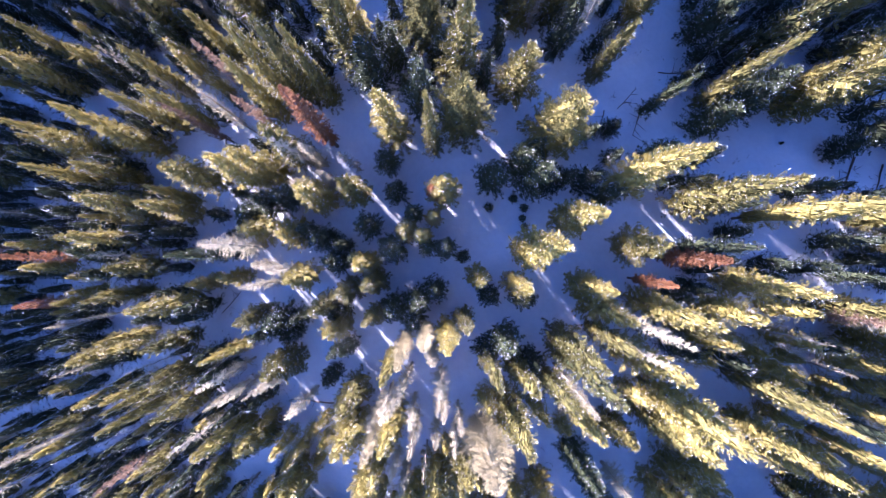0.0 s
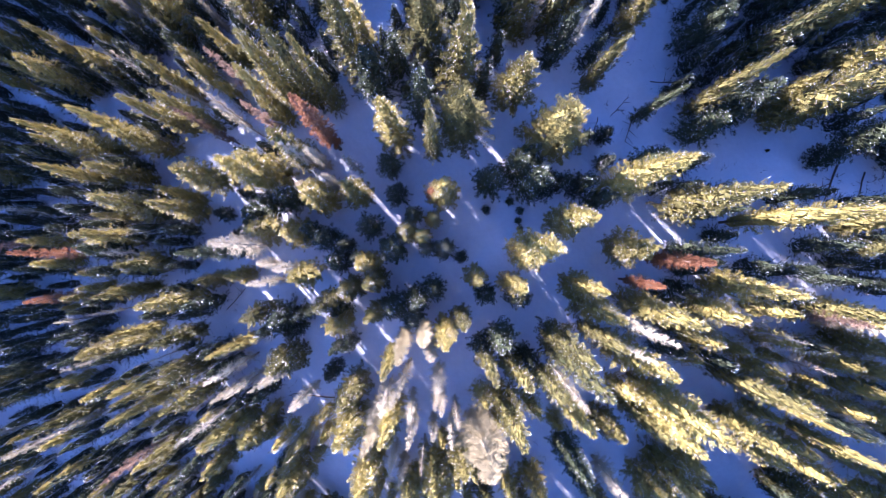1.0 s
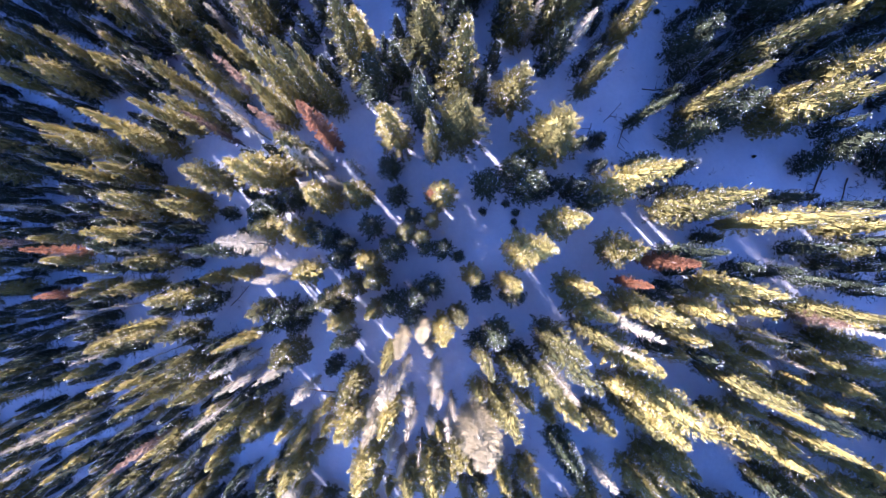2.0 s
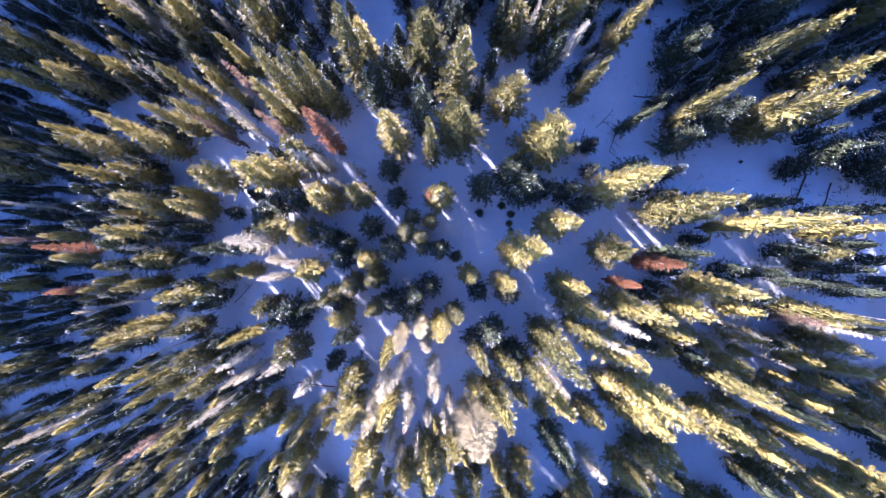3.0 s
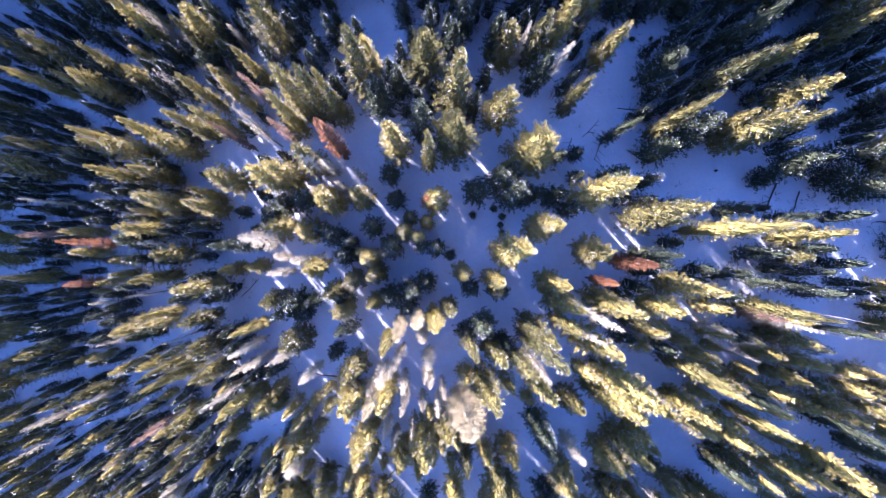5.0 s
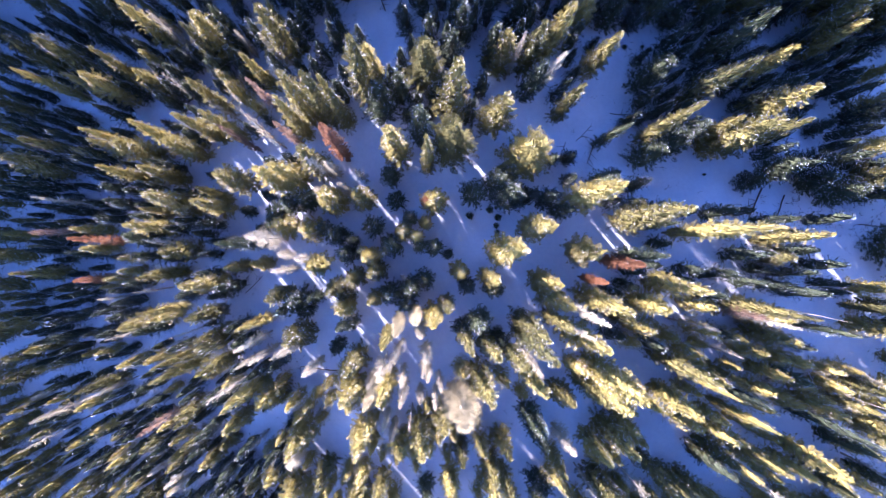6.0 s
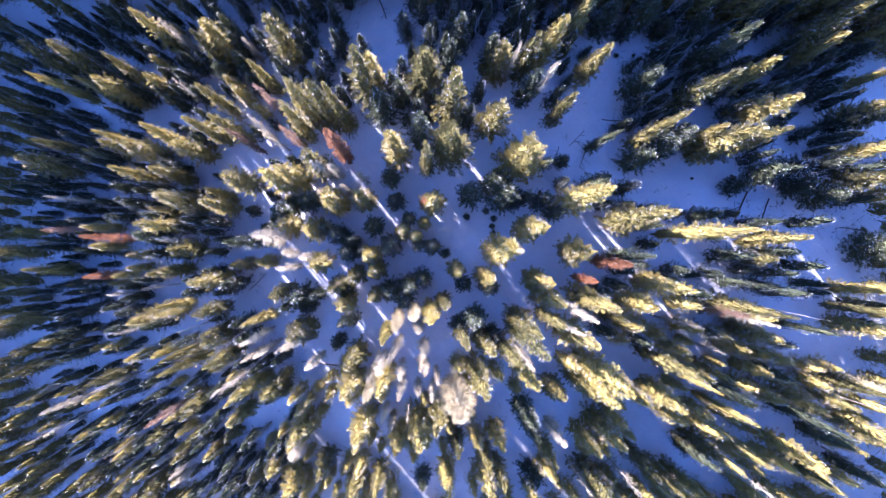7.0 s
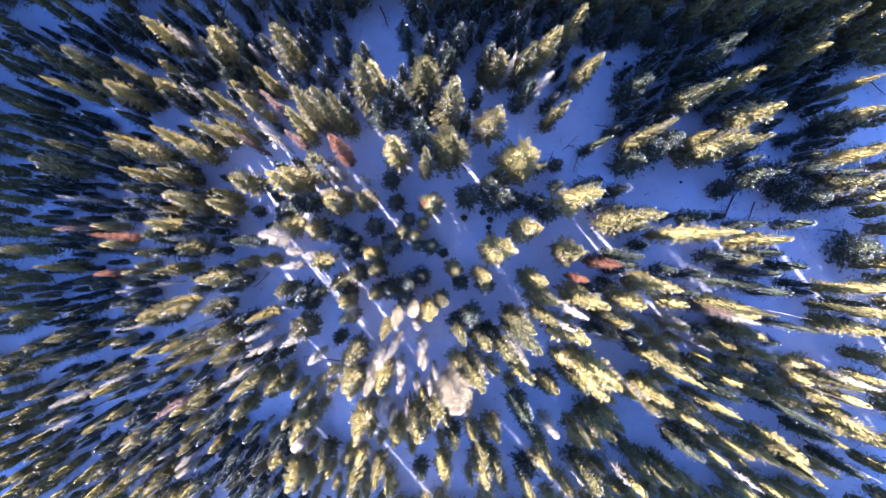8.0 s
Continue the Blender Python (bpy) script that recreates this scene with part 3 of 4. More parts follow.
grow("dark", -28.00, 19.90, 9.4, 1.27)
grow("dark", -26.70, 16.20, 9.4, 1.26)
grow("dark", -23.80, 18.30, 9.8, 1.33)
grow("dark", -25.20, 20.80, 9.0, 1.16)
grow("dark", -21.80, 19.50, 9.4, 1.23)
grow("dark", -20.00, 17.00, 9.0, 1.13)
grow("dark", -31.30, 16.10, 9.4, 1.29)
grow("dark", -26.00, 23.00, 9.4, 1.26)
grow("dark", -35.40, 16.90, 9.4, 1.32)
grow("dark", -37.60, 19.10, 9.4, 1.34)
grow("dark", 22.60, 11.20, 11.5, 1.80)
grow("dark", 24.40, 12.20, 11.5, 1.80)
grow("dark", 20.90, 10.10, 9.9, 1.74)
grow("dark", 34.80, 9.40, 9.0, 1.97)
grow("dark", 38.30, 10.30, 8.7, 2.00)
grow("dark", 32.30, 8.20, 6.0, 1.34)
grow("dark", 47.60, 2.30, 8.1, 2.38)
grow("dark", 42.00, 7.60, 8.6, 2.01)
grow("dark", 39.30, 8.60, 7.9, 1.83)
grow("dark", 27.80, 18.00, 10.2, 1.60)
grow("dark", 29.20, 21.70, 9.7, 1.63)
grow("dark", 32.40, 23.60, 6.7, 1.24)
grow("dark", 25.60, 23.90, 6.8, 1.15)
grow("dark", 19.80, 24.50, 6.3, 1.35)
grow("dark", 17.10, 24.40, 10.0, 1.59)
grow("dark", 21.50, 25.90, 8.5, 1.81)
grow("dark", 35.50, 18.20, 8.9, 1.57)
grow("dark", 33.30, 16.90, 8.3, 1.38)
grow("dark", 42.60, 23.20, 8.9, 1.74)
grow("dark", 47.20, 24.60, 8.9, 1.77)
grow("dark", 44.60, 15.90, 8.5, 1.60)
grow("dark", 40.80, 14.60, 6.2, 1.19)
grow("dark", 47.60, 16.60, 8.5, 1.62)
grow("dark", 27.40, 21.40, 8.7, 1.36)
grow("dark", 43.60, 20.10, 8.1, 1.54)
grow("pale", 0.10, -12.50, 12.9, 0.79)
grow("pale", 1.10, -14.90, 12.5, 0.70)
grow("pale", -3.27, -19.43, 11.1, 0.83)
grow("pale", -1.42, -17.54, 11.3, 0.70)
grow("pale", -5.60, -13.90, 11.7, 1.04)
grow("pale", -2.49, -12.93, 13.3, 0.80)
grow("pale", -0.20, -10.40, 12.1, 1.09)
grow("pale", -0.80, -8.41, 11.6, 0.99)
grow("pale", -4.60, -12.30, 13.3, 1.41)
grow("pale", 1.30, -13.40, 12.9, 0.68)
grow("pale", -0.29, -12.15, 11.0, 0.79)
grow("pale", -4.07, -18.38, 9.7, 0.82)
grow("pale", -14.98, -11.23, 15.9, 0.85)
grow("pale", -11.90, -13.10, 13.3, 0.94)
grow("pale", -17.48, -12.07, 14.1, 0.75)
grow("pale", -18.51, -10.67, 17.4, 0.87)
grow("pale", -13.72, -10.92, 12.4, 0.74)
grow("pale", -10.20, 7.40, 13.3, 0.88)
grow("pale", -9.00, 5.40, 12.9, 0.79)
grow("pale", -7.20, 6.90, 12.9, 0.78)
grow("pale", -16.68, 10.43, 15.3, 0.71)
grow("pale", -20.49, 20.72, 10.2, 0.72)
grow("pale", -17.20, 19.60, 12.5, 0.71)
grow("dark", 6.72, 3.41, 1.3, 0.45)
grow("dark", 6.57, 2.55, 1.0, 0.40)
grow("dark", 3.79, 3.46, 1.5, 0.48)
grow("dark", 5.84, 4.17, 1.0, 0.40)
grow("dark", 6.77, 1.85, 0.9, 0.38)
grow("dark", 28.40, 8.90, 0.8, 0.20)
grow("dark", 19.70, 22.30, 0.8, 0.36)
grow("dark", 21.70, 22.50, 0.8, 0.26)
grow("dark", 11.35, 1.71, 0.8, 0.30)
grow("dark", 7.42, 0.97, 0.8, 0.30)
grow("dark", 2.40, 8.80, 0.8, 0.15)
grow("red", 16.92, -0.59, 16.5, 0.95)
grow("red", 15.20, -2.36, 13.0, 0.68)
grow("live", 14.25, 0.32, 13.6, 1.50)
grow("live", 28.74, -4.33, 17.3, 1.39)
grow("brown", 28.41, -4.69, 13.6, 0.85)
grow("live", 5.70, -2.59, 13.2, 1.07)
grow("red", -0.65, 4.39, 8.9, 0.75)
grow("dark", 1.66, -0.60, 2.3, 0.60)
grow("live", 16.11, -12.46, 17.2, 1.35)
grow("live", 15.24, -12.32, 15.3, 1.20)
grow("dark", -18.97, 1.30, 5.0, 0.85)
grow("dark", -20.62, 3.19, 5.3, 0.87)
grow("dark", -17.49, 3.33, 5.3, 0.87)
grow("dark", -17.40, 2.07, 6.4, 0.93)
grow("dark", -18.17, 4.92, 5.2, 0.86)
grow("dark", 13.62, 7.46, 5.3, 0.87)
grow("dark", 11.69, 9.41, 5.5, 0.88)
grow("dark", 13.48, 9.73, 5.2, 0.86)
grow("dark", 6.20, 14.90, 5.0, 0.85)
grow("dark", -1.07, 13.61, 5.2, 0.86)


# ---- deadwood on the snow ----
def fallen_log(x0, y0, x1, y1, r, pale=False):
    """A fallen trunk half sunk in the snow, with broken stubs."""
    rng = random.Random(round(x0 * 31 + y0 * 17))
    root = new("fallen_log")
    trunk = Heap()
    a, b = Vector((x0, y0, ground_z(x0, y0) + relief(x0, y0) + r * 0.6)), Vector((x1, y1, ground_z(x1, y1) + relief(x1, y1) + r * 1.4))
    root.location = a
    r *= 0.6
    n = 8
    at = [(b - a) * (k / n) + Vector((rng.uniform(-0.05, 0.05), rng.uniform(-0.05, 0.05), rng.uniform(-0.03, 0.05))) for k in range(n + 1)]
    side = Vector((-(b - a).y, (b - a).x, 0)).normalized()
    for k, c in enumerate(at):
        rr = r * (1.15 - 0.65 * k / n)
        for s in range(7):
            t = 6.283 * s / 7
            trunk.v.append(c + side * math.cos(t) * rr + Vector((0, 0, math.sin(t) * rr)))
    for k in range(n):
        for s in range(7):
            m = (s + 1) % 7
            trunk.f.append((k * 7 + s, k * 7 + m, k * 7 + 7 + m, k * 7 + 7 + s))
    trunk.f += [tuple(range(6, -1, -1)), tuple(range(n * 7, n * 7 + 7))]
    wood = GREY_WOOD if pale else BARK
    mesh_object("trunk", trunk.v, trunk.f, wood, root, smooth=True)
    for k in range(6):
        p = (b - a) * rng.uniform(0.2, 1.0)
        q = p + side * rng.uniform(-1.0, 1.0) + (b - a).normalized() * rng.uniform(0, 0.6) + Vector((0, 0, rng.uniform(0.0, 0.5)))
        stub = Heap()
        stub.rod(p, q, 0.03, 0.008)
        mesh_object("branch", stub.v, stub.f, wood, root)
    tagged(root, "bleached fallen trunk lying on the snow" if pale else "dark fallen trunk half buried in snow", "log", "fallen trunks")


fallen_log(34.9, 7.8, 33.0, 4.1, 0.16)
fallen_log(37.6, 7.2, 36.2, 4.0, 0.13)
fallen_log(31.1, 5.0, 34.1, 6.1, 0.1)
fallen_log(40.1, 1.3, 40.7, -0.8, 0.14)
fallen_log(51.5, 21.8, 48.0, 18.3, 0.12)
fallen_log(54.8, 23.8, 56.4, 22.0, 0.1)
fallen_log(37.8, 12.3, 39.1, 14.6, 0.08)
fallen_log(18.3, 15.0, 22.9, 15.0, 0.08)
fallen_log(13.6, 11.7, 12.9, 9.3, 0.06)
fallen_log(16.8, 11.9, 15.9, 9.5, 0.07)
fallen_log(-7.2, 27.9, -6.0, 25.2, 0.13)
fallen_log(-10.4, -14.7, -14.9, -14.7, 0.12)
fallen_log(-10.3, -15.2, -11.4, -19.0, 0.07, True)
fallen_log(-2.9, -28.9, -5.3, -33.0, 0.1)
fallen_log(-2.6, -28.5, -3.9, -33.5, 0.12)
fallen_log(46.2, 4.4, 49.4, 4.3, 0.1)
fallen_log(50.9, 5.5, 52.6, 4.9, 0.1)
fallen_log(14.7, 11.8, 16.4, 13.6, 0.05)
fallen_log(-20.4, -10.0, -17.6, -8.3, 0.1)
fallen_log(-19.6, -11.0, -22.9, -13.3, 0.08, True)
fallen_log(-21.9, -6.4, -19.5, -4.1, 0.08)
fallen_log(-6.3, -18.1, -3.7, -19.4, 0.06, True)
fallen_log(8.1, -19.1, 9.6, -21.1, 0.06)
fallen_log(39.2, 19.7, 35.3, 16.7, 0.08)


def brush():
    """Twigs and seedling tips that stand out of the snow."""
    rng = random.Random(77)
    heap = Heap()
    patches = ((42.3, 6.7, 3.9, 45), (46.5, 3.6, 3.3, 35), (37.8, 5.7, 3.9, 25), (21.6, 22.3, 2.6, 14), (26.3, 8.2, 3.8, 10), (29.9, 16.1, 3.9, 16), (18.3, 15.0, 2.5, 8), (13.3, 10.6, 3.1, 8), (8.9, -17.6, 2.6, 6), (-7.5, -14.5, 4.2, 10), (-19.6, -9.9, 4.4, 18), (-13.4, -15.2, 3.6, 10), (51.4, 21.6, 4.2, 14), (-11.3, 26.0, 2.7, 12), (0.2, -28.1, 3.6, 6), (10.7, -23.2, 3.3, 6), (-15.8, -20.3, 3.7, 10))
    for px, py, pr, n in patches:
        for _ in range(n):
            a, q = rng.uniform(0, 6.283), pr * rng.random() ** 0.6
            x, y = px + math.cos(a) * q, py + math.sin(a) * q
            p = Vector((x, y, ground_z(x, y) + relief(x, y) - 0.05))
            for _ in range(rng.randrange(3, 9)):
                d = Vector((rng.uniform(-1, 1), rng.uniform(-1, 1), rng.uniform(0.2, 1.2)))
                heap.tuft(p + Vector((rng.uniform(-0.15, 0.15), rng.uniform(-0.15, 0.15), 0)), d, rng.uniform(0.2, 0.6), 0.03, rng)
    ob = mesh_object("brush", heap.v, heap.f, BARK)
    tagged(ob, "dark twigs and brush poking through the snow", "brush", kind="stuff")


brush()


# Glades that stay open: x, y, radius
GLADES = []


def glade(x, y, r=1.7):
    GLADES.append((x, y, r))


glade(-6.6, 25.9, 3.0)
glade(-5.6, 21.1, 2.3)
glade(17.0, 15.9, 2.8)
glade(19.5, 18.4, 2.2)
glade(22.3, 12.4, 1.9)
glade(25.6, 8.8, 3.1)
glade(30.5, 8.5, 3.2)
glade(36.3, 6.3, 3.2)
glade(40.0, 1.9, 2.6)
glade(45.1, 3.5, 3.3)
glade(14.0, 11.3, 2.5)
glade(-40.1, 15.5, 1.9)
glade(-33.7, 14.2, 1.9)
glade(-24.4, 10.5, 1.8)
glade(-21.9, 5.3, 2.5)
glade(-20.3, 2.6, 1.4)
glade(0.8, -1.1, 2.3)
glade(5.6, -6.4, 2.3)
glade(12.0, 0.4, 2.5)
glade(6.3, 2.7, 2.5)
glade(0.1, -27.2, 3.2)
glade(8.2, -17.0, 2.0)
glade(10.9, -21.7, 2.7)
glade(25.6, -18.5, 2.2)
glade(27.9, -21.5, 2.2)
glade(-10.3, -22.6, 2.2)
glade(-13.4, -13.7, 2.5)
glade(-24.6, -25.3, 2.4)
glade(-14.9, -3.8, 1.5)
glade(-6.9, -8.7, 2.0)
glade(-56.2, -22.2, 2.7)
glade(-65.3, -19.2, 2.8)
glade(-48.1, 27.2, 1.1)
glade(-46.7, 26.4, 1.1)
glade(-49.0, 18.2, 1.1)
glade(-47.5, 17.6, 1.1)
glade(-45.4, 16.4, 1.1)
glade(-43.9, 15.9, 1.1)
glade(-40.9, 22.3, 1.1)
glade(-39.5, 21.6, 1.1)
glade(-34.8, 20.1, 1.1)
glade(-33.4, 19.3, 1.1)
glade(-35.5, 14.6, 1.1)
glade(-34.0, 14.0, 1.1)
glade(-31.7, 28.8, 1.1)
glade(-30.5, 27.7, 1.1)
glade(-28.3, 26.4, 1.1)
glade(-51.0, 17.5, 1.1)
glade(-46.9, 16.1, 1.1)
glade(-41.9, 14.8, 1.1)
glade(-40.4, 14.3, 1.1)
glade(-61.4, 13.0, 1.1)
glade(-59.9, 12.7, 1.1)
glade(-9.1, 23.9)
glade(-8.6, 22.4)
glade(-6.4, 23.2)
glade(-6.0, 21.6)
glade(-4.6, 19.6)
glade(-8.0, 26.6)
glade(-7.5, 25.1)
glade(-10.3, 20.5)
glade(-9.6, 19.1)
glade(-5.3, 27.3)
glade(-5.0, 25.7)
glade(-12.4, 21.9)
glade(-22.0, 9.8)
glade(-20.5, 9.1)
glade(-23.6, 9.1)
glade(-14.1, 13.5)
glade(-12.9, 12.4)
glade(-8.5, 13.2)
glade(-7.6, 11.8)
glade(-6.3, 10.8)
glade(-5.1, 12.3)
glade(-4.5, 10.8)
glade(-27.2, 29.5, 1.1)
glade(-26.1, 28.3, 1.1)
glade(-28.7, 28.5, 1.1)
glade(3.9, 20.0)
glade(3.6, 18.4)
glade(8.5, 16.4)
glade(7.8, 15.0)
glade(10.2, 15.8)
glade(9.4, 14.5)
glade(11.1, 18.8)
glade(10.3, 17.5)
glade(12.3, 13.4)
glade(11.2, 12.2)
glade(14.8, 16.2)
glade(13.8, 15.0)
glade(16.8, 17.7)
glade(18.0, 20.4)
glade(17.0, 19.2)
glade(16.3, 12.4)
glade(15.1, 11.4)
glade(13.8, 9.7)
glade(18.9, 15.5)
glade(17.7, 14.5)
glade(19.9, 24.6)
glade(18.9, 23.3)
glade(23.3, 25.6)
glade(22.3, 24.5)
glade(24.9, 10.9)
glade(23.5, 10.3)
glade(27.8, 29.8)
glade(26.7, 28.7)
glade(29.2, 26.4)
glade(28.0, 25.3)
glade(36.3, 25.3)
glade(35.0, 24.4)
glade(38.1, 26.4)
glade(41.6, 28.1)
glade(40.3, 27.2)
glade(29.7, 15.9)
glade(28.3, 15.2)
glade(41.7, 17.1)
glade(40.2, 16.5)
glade(43.1, 16.5)
glade(52.2, 29.7)
glade(50.8, 28.9)
glade(50.7, 21.6)
glade(49.2, 20.9)
glade(54.6, 22.6)
glade(53.1, 22.0)
glade(47.4, 20.2)
glade(46.0, 19.5)
glade(39.8, 13.7)
glade(38.3, 13.2)
glade(-57.6, 2.6, 1.1)
glade(-56.0, 2.5, 1.1)
glade(-54.4, 2.3, 1.1)
glade(-52.8, 2.2, 1.1)
glade(-49.1, 2.0, 1.1)
glade(-47.5, 2.0, 1.1)
glade(-52.9, -4.3, 1.1)
glade(-51.3, -4.2, 1.1)
glade(-44.5, -4.2, 1.1)
glade(-42.9, -4.0, 1.1)
glade(-38.5, -4.2, 1.1)
glade(-36.9, -4.0, 1.1)
glade(-34.7, -3.2, 1.1)
glade(-33.1, -3.1, 1.1)
glade(-62.7, -5.7, 1.1)
glade(-61.1, -5.6, 1.1)
glade(-55.8, -9.2, 1.1)
glade(-54.2, -8.9, 1.1)
glade(-63.8, -12.5, 1.1)
glade(-62.3, -12.2, 1.1)
glade(-41.8, -8.1, 1.1)
glade(-40.2, -7.8, 1.1)
glade(-34.1, -8.2, 1.1)
glade(-32.5, -7.8, 1.1)
glade(-30.7, -7.3, 1.1)
glade(-56.7, -14.6, 1.1)
glade(-55.2, -14.2, 1.1)
glade(-47.6, -12.8, 1.1)
glade(-46.1, -12.4, 1.1)
glade(-31.6, -11.5, 1.1)
glade(-30.1, -11.0, 1.1)
glade(-28.7, -8.5, 1.1)
glade(-27.1, -8.0, 1.1)
glade(-26.8, -3.1, 1.1)
glade(-25.2, -2.9, 1.1)
glade(-28.4, 7.7, 1.1)
glade(-26.8, 7.3, 1.1)
glade(-23.5, 5.6)
glade(-21.9, 5.2)
glade(-20.4, 4.3)
glade(-18.7, 4.0)
glade(-18.1, 5.7)
glade(-16.5, 5.2)
glade(-18.6, 8.5)
glade(-21.5, 2.2)
glade(-19.9, 2.0)
glade(-4.8, 6.1)
glade(-3.8, 4.8)
glade(-2.7, 3.6)
glade(-1.7, 2.2)
glade(-13.5, -0.9)
glade(-11.9, -0.8)
glade(-13.5, -3.7)
glade(-11.9, -3.2)
glade(-19.5, -4.8)
glade(-17.9, -4.4)
glade(-14.9, -4.5)
glade(-19.5, -8.4)
glade(-18.0, -7.8)
glade(-18.0, -10.5)
glade(-16.6, -9.7)
glade(-11.9, -7.8)
glade(-10.5, -6.9)
glade(-6.9, -8.0)
glade(-5.9, -6.8)
glade(-4.8, -8.5)
glade(-4.0, -7.1)
glade(-1.8, -1.6)
glade(-0.4, -0.4)
glade(0.8, -2.1)
glade(-0.6, -5.5)
glade(-0.4, -3.9)
glade(2.0, -0.1)
glade(2.5, 2.5)
glade(4.4, 2.9)
glade(5.1, 1.4)
glade(8.9, 0.9)
glade(10.8, 1.0)
glade(11.9, 7.5)
glade(10.5, 6.7)
glade(15.7, 9.0)
glade(14.4, 8.3)
glade(22.9, 8.8)
glade(21.5, 8.2)
glade(24.9, 6.9)
glade(23.4, 6.5)
glade(18.4, 9.8)
glade(15.2, 2.5)
glade(13.7, 2.3)
glade(17.8, 1.7)
glade(20.4, 1.5)
glade(9.7, -1.0)
glade(8.2, -0.8)
glade(4.7, -2.5)
glade(6.1, -5.0)
glade(4.2, -5.2)
glade(3.3, -4.0)
glade(7.6, -7.5)
glade(15.4, -1.9)
glade(13.8, -1.7)
glade(26.2, 8.3)
glade(28.2, 8.4)
glade(30.2, 7.9)
glade(29.5, 6.5)
glade(27.9, 6.2)
glade(33.6, 7.5)
glade(32.1, 7.1)
glade(38.0, 7.7)
glade(36.4, 7.4)
glade(37.9, 5.7)
glade(36.3, 5.5)
glade(40.8, 5.9)
glade(42.2, 4.7)
glade(43.7, 4.1)
glade(46.6, 5.6)
glade(45.0, 5.4)
glade(48.1, 6.0)
glade(44.3, 2.1)
glade(42.7, 2.1)
glade(40.6, 1.3)
glade(43.6, 0.1)
glade(42.0, 0.1)
glade(46.4, 0.3)
glade(26.8, 0.9)
glade(25.2, 0.8)
glade(42.2, -4.8)
glade(40.6, -4.7)
glade(38.5, -4.4)
glade(43.6, -3.8)
glade(40.1, -7.2)
glade(38.6, -6.9)
glade(-66.6, -20.3, 1.1)
glade(-65.0, -19.9, 1.1)
glade(-62.7, -18.7, 1.1)
glade(-60.2, -17.5, 1.1)
glade(-52.3, -20.2, 1.1)
glade(-50.8, -19.6, 1.1)
glade(-48.7, -18.8, 1.1)
glade(-47.2, -18.2, 1.1)
glade(-60.7, -26.8, 1.1)
glade(-59.3, -26.2, 1.1)
glade(-57.1, -26.4, 1.1)
glade(-43.4, -25.1, 1.1)
glade(-42.0, -24.3, 1.1)
glade(-39.9, -23.5, 1.1)
glade(-38.5, -22.7, 1.1)
glade(-48.5, -28.0, 1.1)
glade(-47.1, -27.2, 1.1)
glade(-51.2, -29.5, 1.1)
glade(-58.0, -32.9, 1.1)
glade(-56.6, -32.1, 1.1)
glade(-55.9, -33.7, 1.1)
glade(-54.5, -32.8, 1.1)
glade(-62.3, -35.9, 1.1)
glade(-60.9, -35.1, 1.1)
glade(-46.8, -30.3, 1.1)
glade(-45.4, -29.4, 1.1)
glade(-49.3, -31.3, 1.1)
glade(-68.2, -41.4, 1.1)
glade(-66.9, -40.5, 1.1)
glade(-65.0, -42.1, 1.1)
glade(-63.7, -41.3, 1.1)
glade(-61.1, -47.3, 1.1)
glade(-59.8, -46.3, 1.1)
glade(-57.3, -44.7, 1.1)
glade(-32.1, -35.4, 1.1)
glade(-31.0, -34.2, 1.1)
glade(-34.3, -39.7, 1.1)
glade(-33.3, -38.5, 1.1)
glade(-29.8, -32.8, 1.1)
glade(-37.1, -18.5, 1.1)
glade(-35.7, -17.8, 1.1)
glade(-19.6, -12.9)
glade(-18.3, -12.0)
glade(-16.7, -11.8)
glade(-13.4, -13.0)
glade(-12.2, -11.8)
glade(-11.1, -13.5)
glade(-10.1, -12.2)
glade(-12.6, -15.1)
glade(-14.1, -16.1)
glade(-20.9, -22.8)
glade(-19.8, -21.6)
glade(-22.7, -24.0)
glade(-24.7, -27.1, 1.1)
glade(-23.6, -25.9, 1.1)
glade(-18.3, -21.9)
glade(-17.2, -20.7)
glade(-10.3, -21.8)
glade(-9.6, -20.3)
glade(-11.5, -23.2)
glade(-4.1, -30.7, 1.1)
glade(-3.9, -29.1, 1.1)
glade(-2.8, -26.1, 1.1)
glade(-2.6, -24.6, 1.1)
glade(-0.6, -27.4, 1.1)
glade(-0.5, -25.8, 1.1)
glade(0.2, -28.9, 1.1)
glade(1.5, -25.4, 1.1)
glade(1.4, -23.8)
glade(-1.1, -30.9, 1.1)
glade(-2.4, -16.8)
glade(-2.2, -15.2)
glade(-1.7, -18.2)
glade(-1.5, -13.8)
glade(-1.4, -12.2)
glade(1.5, -13.5)
glade(1.3, -11.9)
glade(8.2, -16.3)
glade(7.5, -14.8)
glade(7.7, -18.4)
glade(10.7, -23.2)
glade(10.0, -21.7)
glade(11.1, -26.9, 1.1)
glade(10.5, -25.4, 1.1)
glade(11.9, -28.4, 1.1)
glade(9.1, -19.7)
glade(19.7, -10.6)
glade(18.3, -9.9)
glade(22.3, -11.8)
glade(16.4, -15.5)
glade(15.2, -14.4)
glade(15.3, -17.6)
glade(14.3, -16.4)
glade(23.5, -17.6)
glade(22.3, -16.7)
glade(24.4, -19.6)
glade(26.5, -20.9)
glade(14.3, -20.5)
glade(13.4, -19.2)
glade(16.5, -23.2)
glade(15.6, -21.9)
glade(5.5, -24.7, 1.1)
glade(5.2, -23.1)
glade(4.5, -29.7, 1.1)
glade(4.3, -28.1, 1.1)
glade(27.9, -22.2)
glade(30.0, -22.8)
glade(31.5, -24.1, 1.1)
glade(33.6, -24.7, 1.1)
glade(35.2, -15.8)
glade(33.7, -15.2)
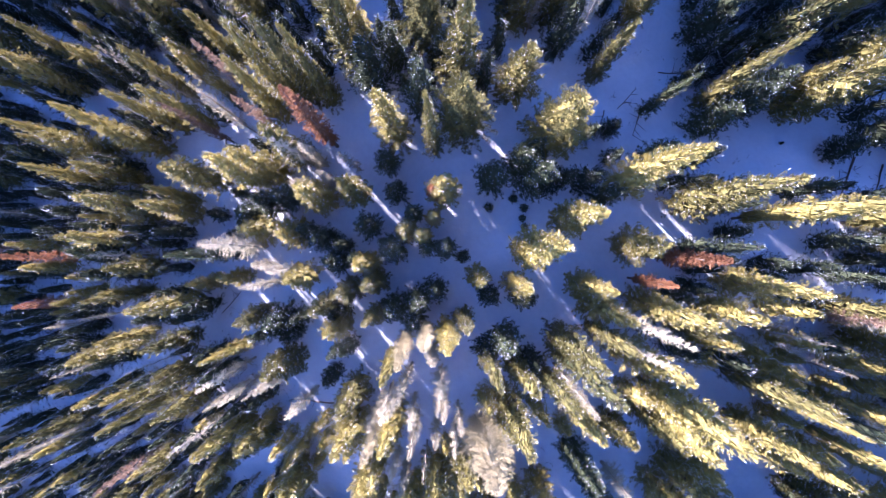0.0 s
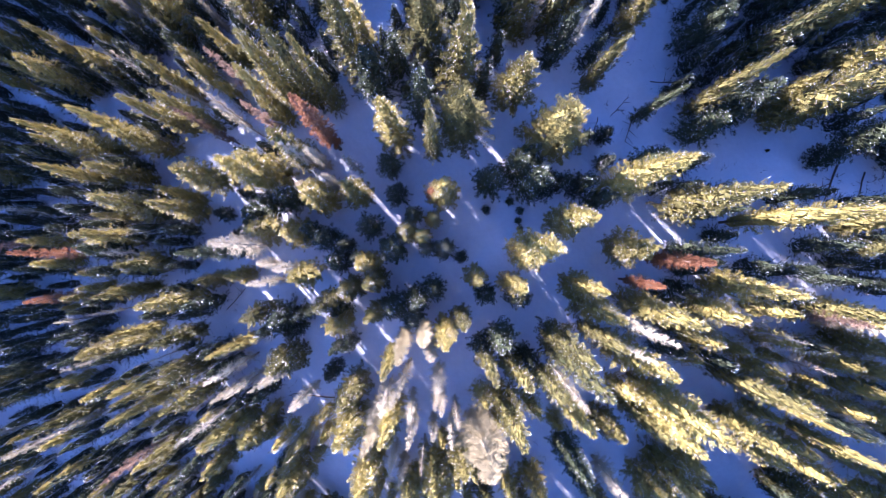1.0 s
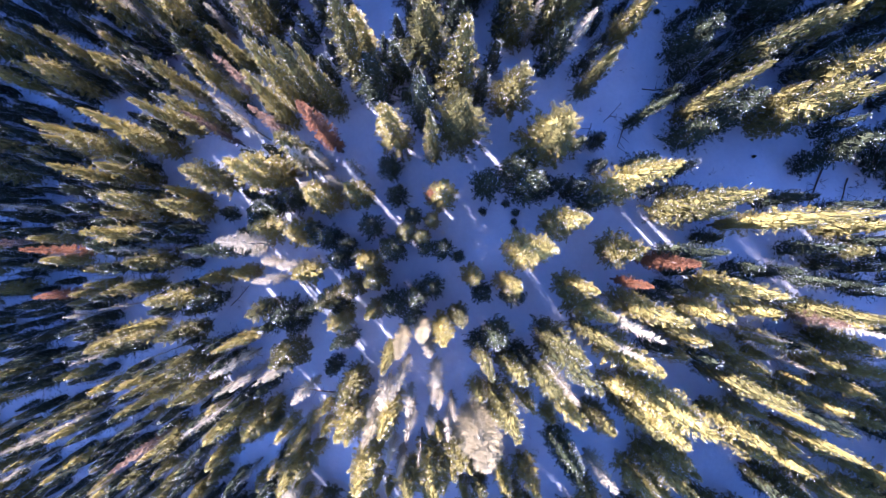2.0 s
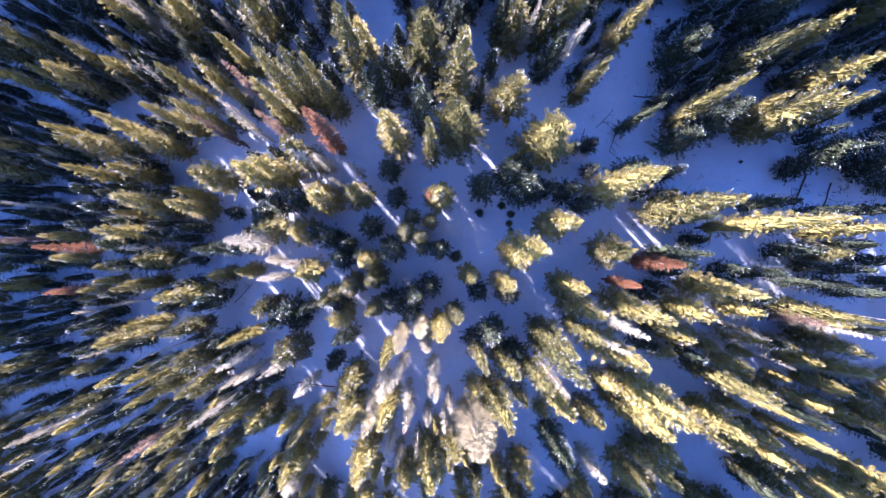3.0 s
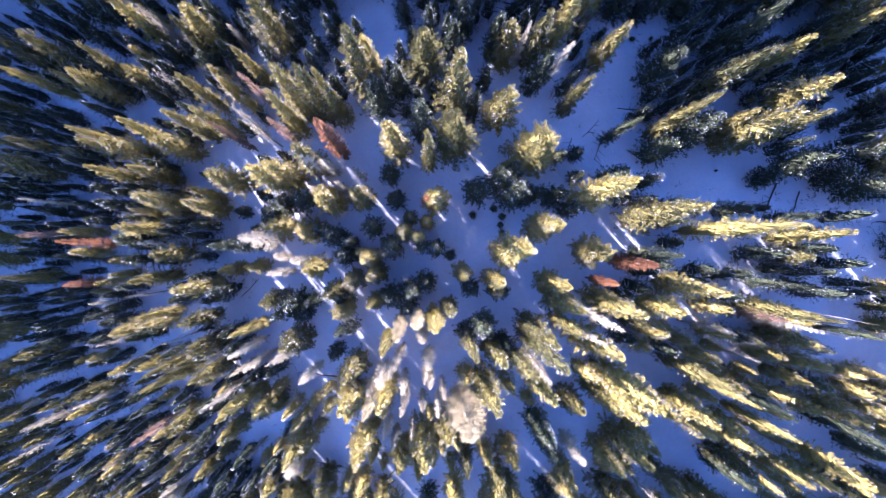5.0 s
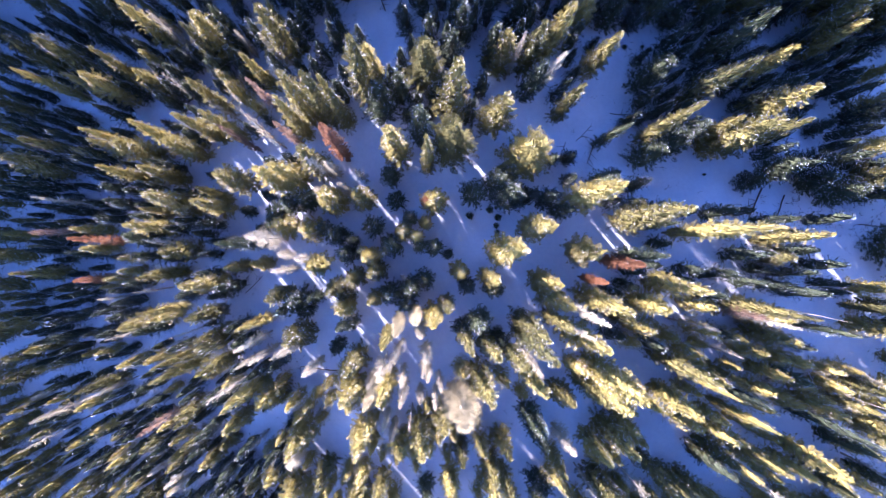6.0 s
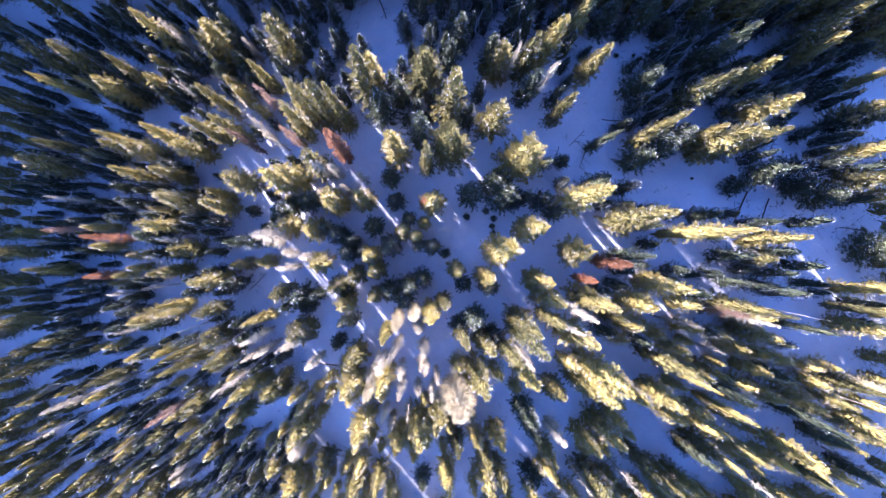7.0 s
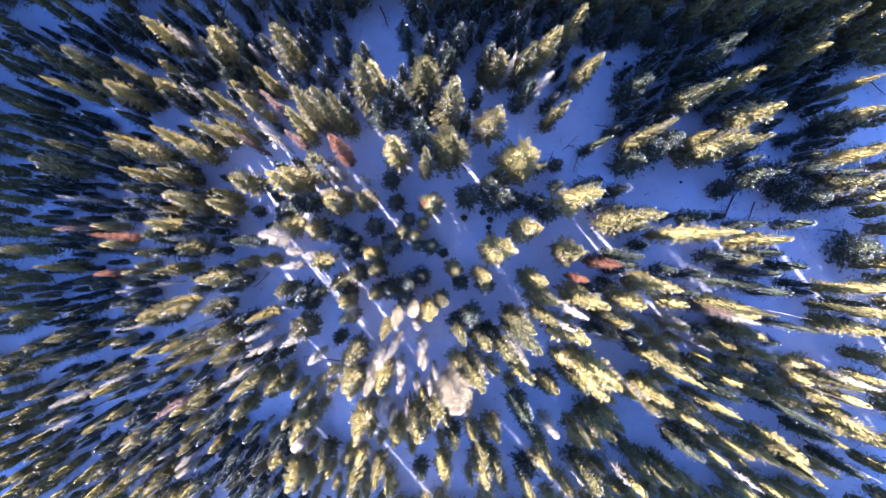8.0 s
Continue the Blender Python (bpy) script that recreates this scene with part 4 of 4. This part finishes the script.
glade(37.4, -17.1)
glade(39.6, -18.4)
glade(41.8, -19.7)
glade(38.6, -21.8)
glade(37.3, -21.0)
glade(40.2, -23.2)
glade(46.4, -23.0)
glade(45.0, -22.3)
glade(48.0, -24.3, 1.1)
glade(44.4, -8.3)
glade(42.8, -8.1)
glade(45.8, -8.9)
glade(47.8, -7.6)
glade(46.3, -7.3)
glade(49.7, -15.4)
glade(48.2, -14.9)


def open_ground(x, y):
    return any((x - a) ** 2 + (y - b) ** 2 < r * r for a, b, r in GLADES)


def near_tree(x, y, gap):
    i, j = int(x // 2), int(y // 2)
    return any((x - a) ** 2 + (y - b) ** 2 < gap * gap for k in range(i - 2, i + 3) for m in range(j - 2, j + 3) for a, b in planted.get((k, m), ()))


def mesh_triangles(ob, part_name):
    """The corners of all triangles of a tree's part, as an array of n by 3 by 3."""
    me = [c for c in ob.children if c.name.startswith(part_name)][0].data
    v = np.empty(len(me.vertices) * 3, dtype=np.float32)
    me.vertices.foreach_get("co", v)
    f = np.empty(len(me.loops), dtype=np.int32)
    me.loops.foreach_get("vertex_index", f)
    return v.reshape(-1, 3)[f].reshape(-1, 3, 3)


def woods(name, label, spots, mat, models, keep_share, seed, spread=1.0, snow_share=0.0):
    """Many conifers in one mesh, their snow in another; spots holds x, y, height, radius."""
    rng = random.Random(seed)
    crowns = [mesh_triangles(ob, "crown") for ob in models]
    snows = [mesh_triangles(ob, "branch_snow") for ob in models]
    needles, snow = [], []
    for x, y, h, r in spots:
        k = rng.randrange(len(models))
        draw = np.random.RandomState(rng.randrange(10 ** 6))
        v = crowns[k]
        t = v[CORE:][draw.rand(len(v) - CORE) < keep_share]
        v = np.concatenate((v[:CORE], t.mean(axis=1, keepdims=True) * (1 - spread) + t * spread)).reshape(-1, 3)
        a = rng.uniform(0, 6.28)
        m = np.array([[math.cos(a) * r / R0, math.sin(a) * r / R0, 0], [-math.sin(a) * r / R0, math.cos(a) * r / R0, 0], [0, 0, h / H0]])
        foot = np.array((x, y, ground_z(x, y)))
        needles.append(v @ m + foot)
        if snow_share:
            s = snows[k][draw.rand(len(snows[k])) < snow_share]
            snow.append(s.reshape(-1, 3) @ m + foot)
    v = np.concatenate(needles)
    ob = tagged(mesh_object(name, v.tolist(), np.arange(len(v)).reshape(-1, 3).tolist(), mat), label, "woods", kind="stuff")
    if snow:
        v = np.concatenate(snow)
        tagged(mesh_object("branch_snow", v.tolist(), np.arange(len(v)).reshape(-1, 3).tolist(), SNOW_LUMP, ob, "white snow on the branches"), kind="stuff")
    return ob


def scatter(seed, limit, x0, x1, y0, y1, hole, gap, low, high, slim):
    """Feet of trees at random in a rectangle, outside a hole, clear of the glades and of what stands already."""
    rng = random.Random(seed)
    spots, tries = [], 0
    while len(spots) < limit and tries < 60000:
        tries += 1
        x, y = rng.uniform(x0, x1), rng.uniform(y0, y1)
        if hole[0] < x < hole[1] and hole[2] < y < hole[3] or open_ground(x, y) or near_tree(x, y, gap):
            continue
        h = rng.uniform(low, high)
        spots.append((x, y, h, slim + h * 0.065))
        planted.setdefault((int(x // 2), int(y // 2)), []).append((x, y))
    return spots


# Lesser trees between the tall ones, then wood beyond, mostly unseen, added for shade.
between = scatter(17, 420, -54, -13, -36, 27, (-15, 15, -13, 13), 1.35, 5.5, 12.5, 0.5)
# sunny: those given the sun-coloured needles, to brighten their part of the slope
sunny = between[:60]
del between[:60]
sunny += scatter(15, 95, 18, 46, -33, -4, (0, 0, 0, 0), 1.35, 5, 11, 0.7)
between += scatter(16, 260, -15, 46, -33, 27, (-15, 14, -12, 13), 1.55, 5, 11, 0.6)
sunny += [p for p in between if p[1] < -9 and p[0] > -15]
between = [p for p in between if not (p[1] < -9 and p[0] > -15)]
# two tall belts up-sun, mostly out of view, added to block streaks of sun
rim = scatter(25, 165, -58, -14, 31, 43, (0, 0, 0, 0), 1.15, 17, 21, 0.8)
rim += scatter(20, 115, -12, 58, 26, 31, (0, 0, 0, 0), 1.5, 12, 18, 0.8)
rim += scatter(21, 110, -72, -47, -28, 33, (0, 0, 0, 0), 1.6, 7, 11, 0.7)
rim += scatter(18, 380, -74, 54, -52, 33, (-49, 42, -28, 24), 2.1, 9, 16, 0.6)
# beyond: trees never in view, there only to shade the slope
beyond = scatter(22, 300, 0, 62, 31, 52, (0, 0, 0, 0), 1.4, 15, 21, 0.9)
beyond += scatter(23, 450, -90, 0, 33, 62, (0, 0, 0, 0), 1.35, 10, 14, 0.9)
beyond += scatter(24, 90, -92, -74, -20, 34, (0, 0, 0, 0), 1.9, 7, 10, 0.8)
beyond += scatter(19, 450, -112, 60, -60, 82, (-92, 54, -52, 33), 2.0, 8, 13, 0.9)
CONIFERS = MODELS["dark"][:3] + MODELS["live"][:2]
# Young trees in two needle colours, one painted as shaded, one as sunlit.
woods("young_firs", "young conifers between the taller trees, needles coloured as in shade", between, SHADED_NEEDLES, CONIFERS, 0.12, 3, 1.6, 0.85)
woods("young_spruces", "young conifers between the taller trees, needles coloured as in sunlight", sunny, SUNLIT_NEEDLES, CONIFERS, 0.26, 6, 1.2, 0.9)
woods("rim_woods", "dense spruce wood along the hillside", rim, SUNLIT_NEEDLES, CONIFERS, 0.10, 4, 1.7, 0.7)
woods("far_woods", "unseen spruce wood added around the hillside to cast shade", beyond, SUNLIT_NEEDLES, CONIFERS, 0.012, 5, 3.6)
for models in MODELS.values():
    for model in models:
        for ob in (*model.children_recursive, model):
            bpy.data.objects.remove(ob)
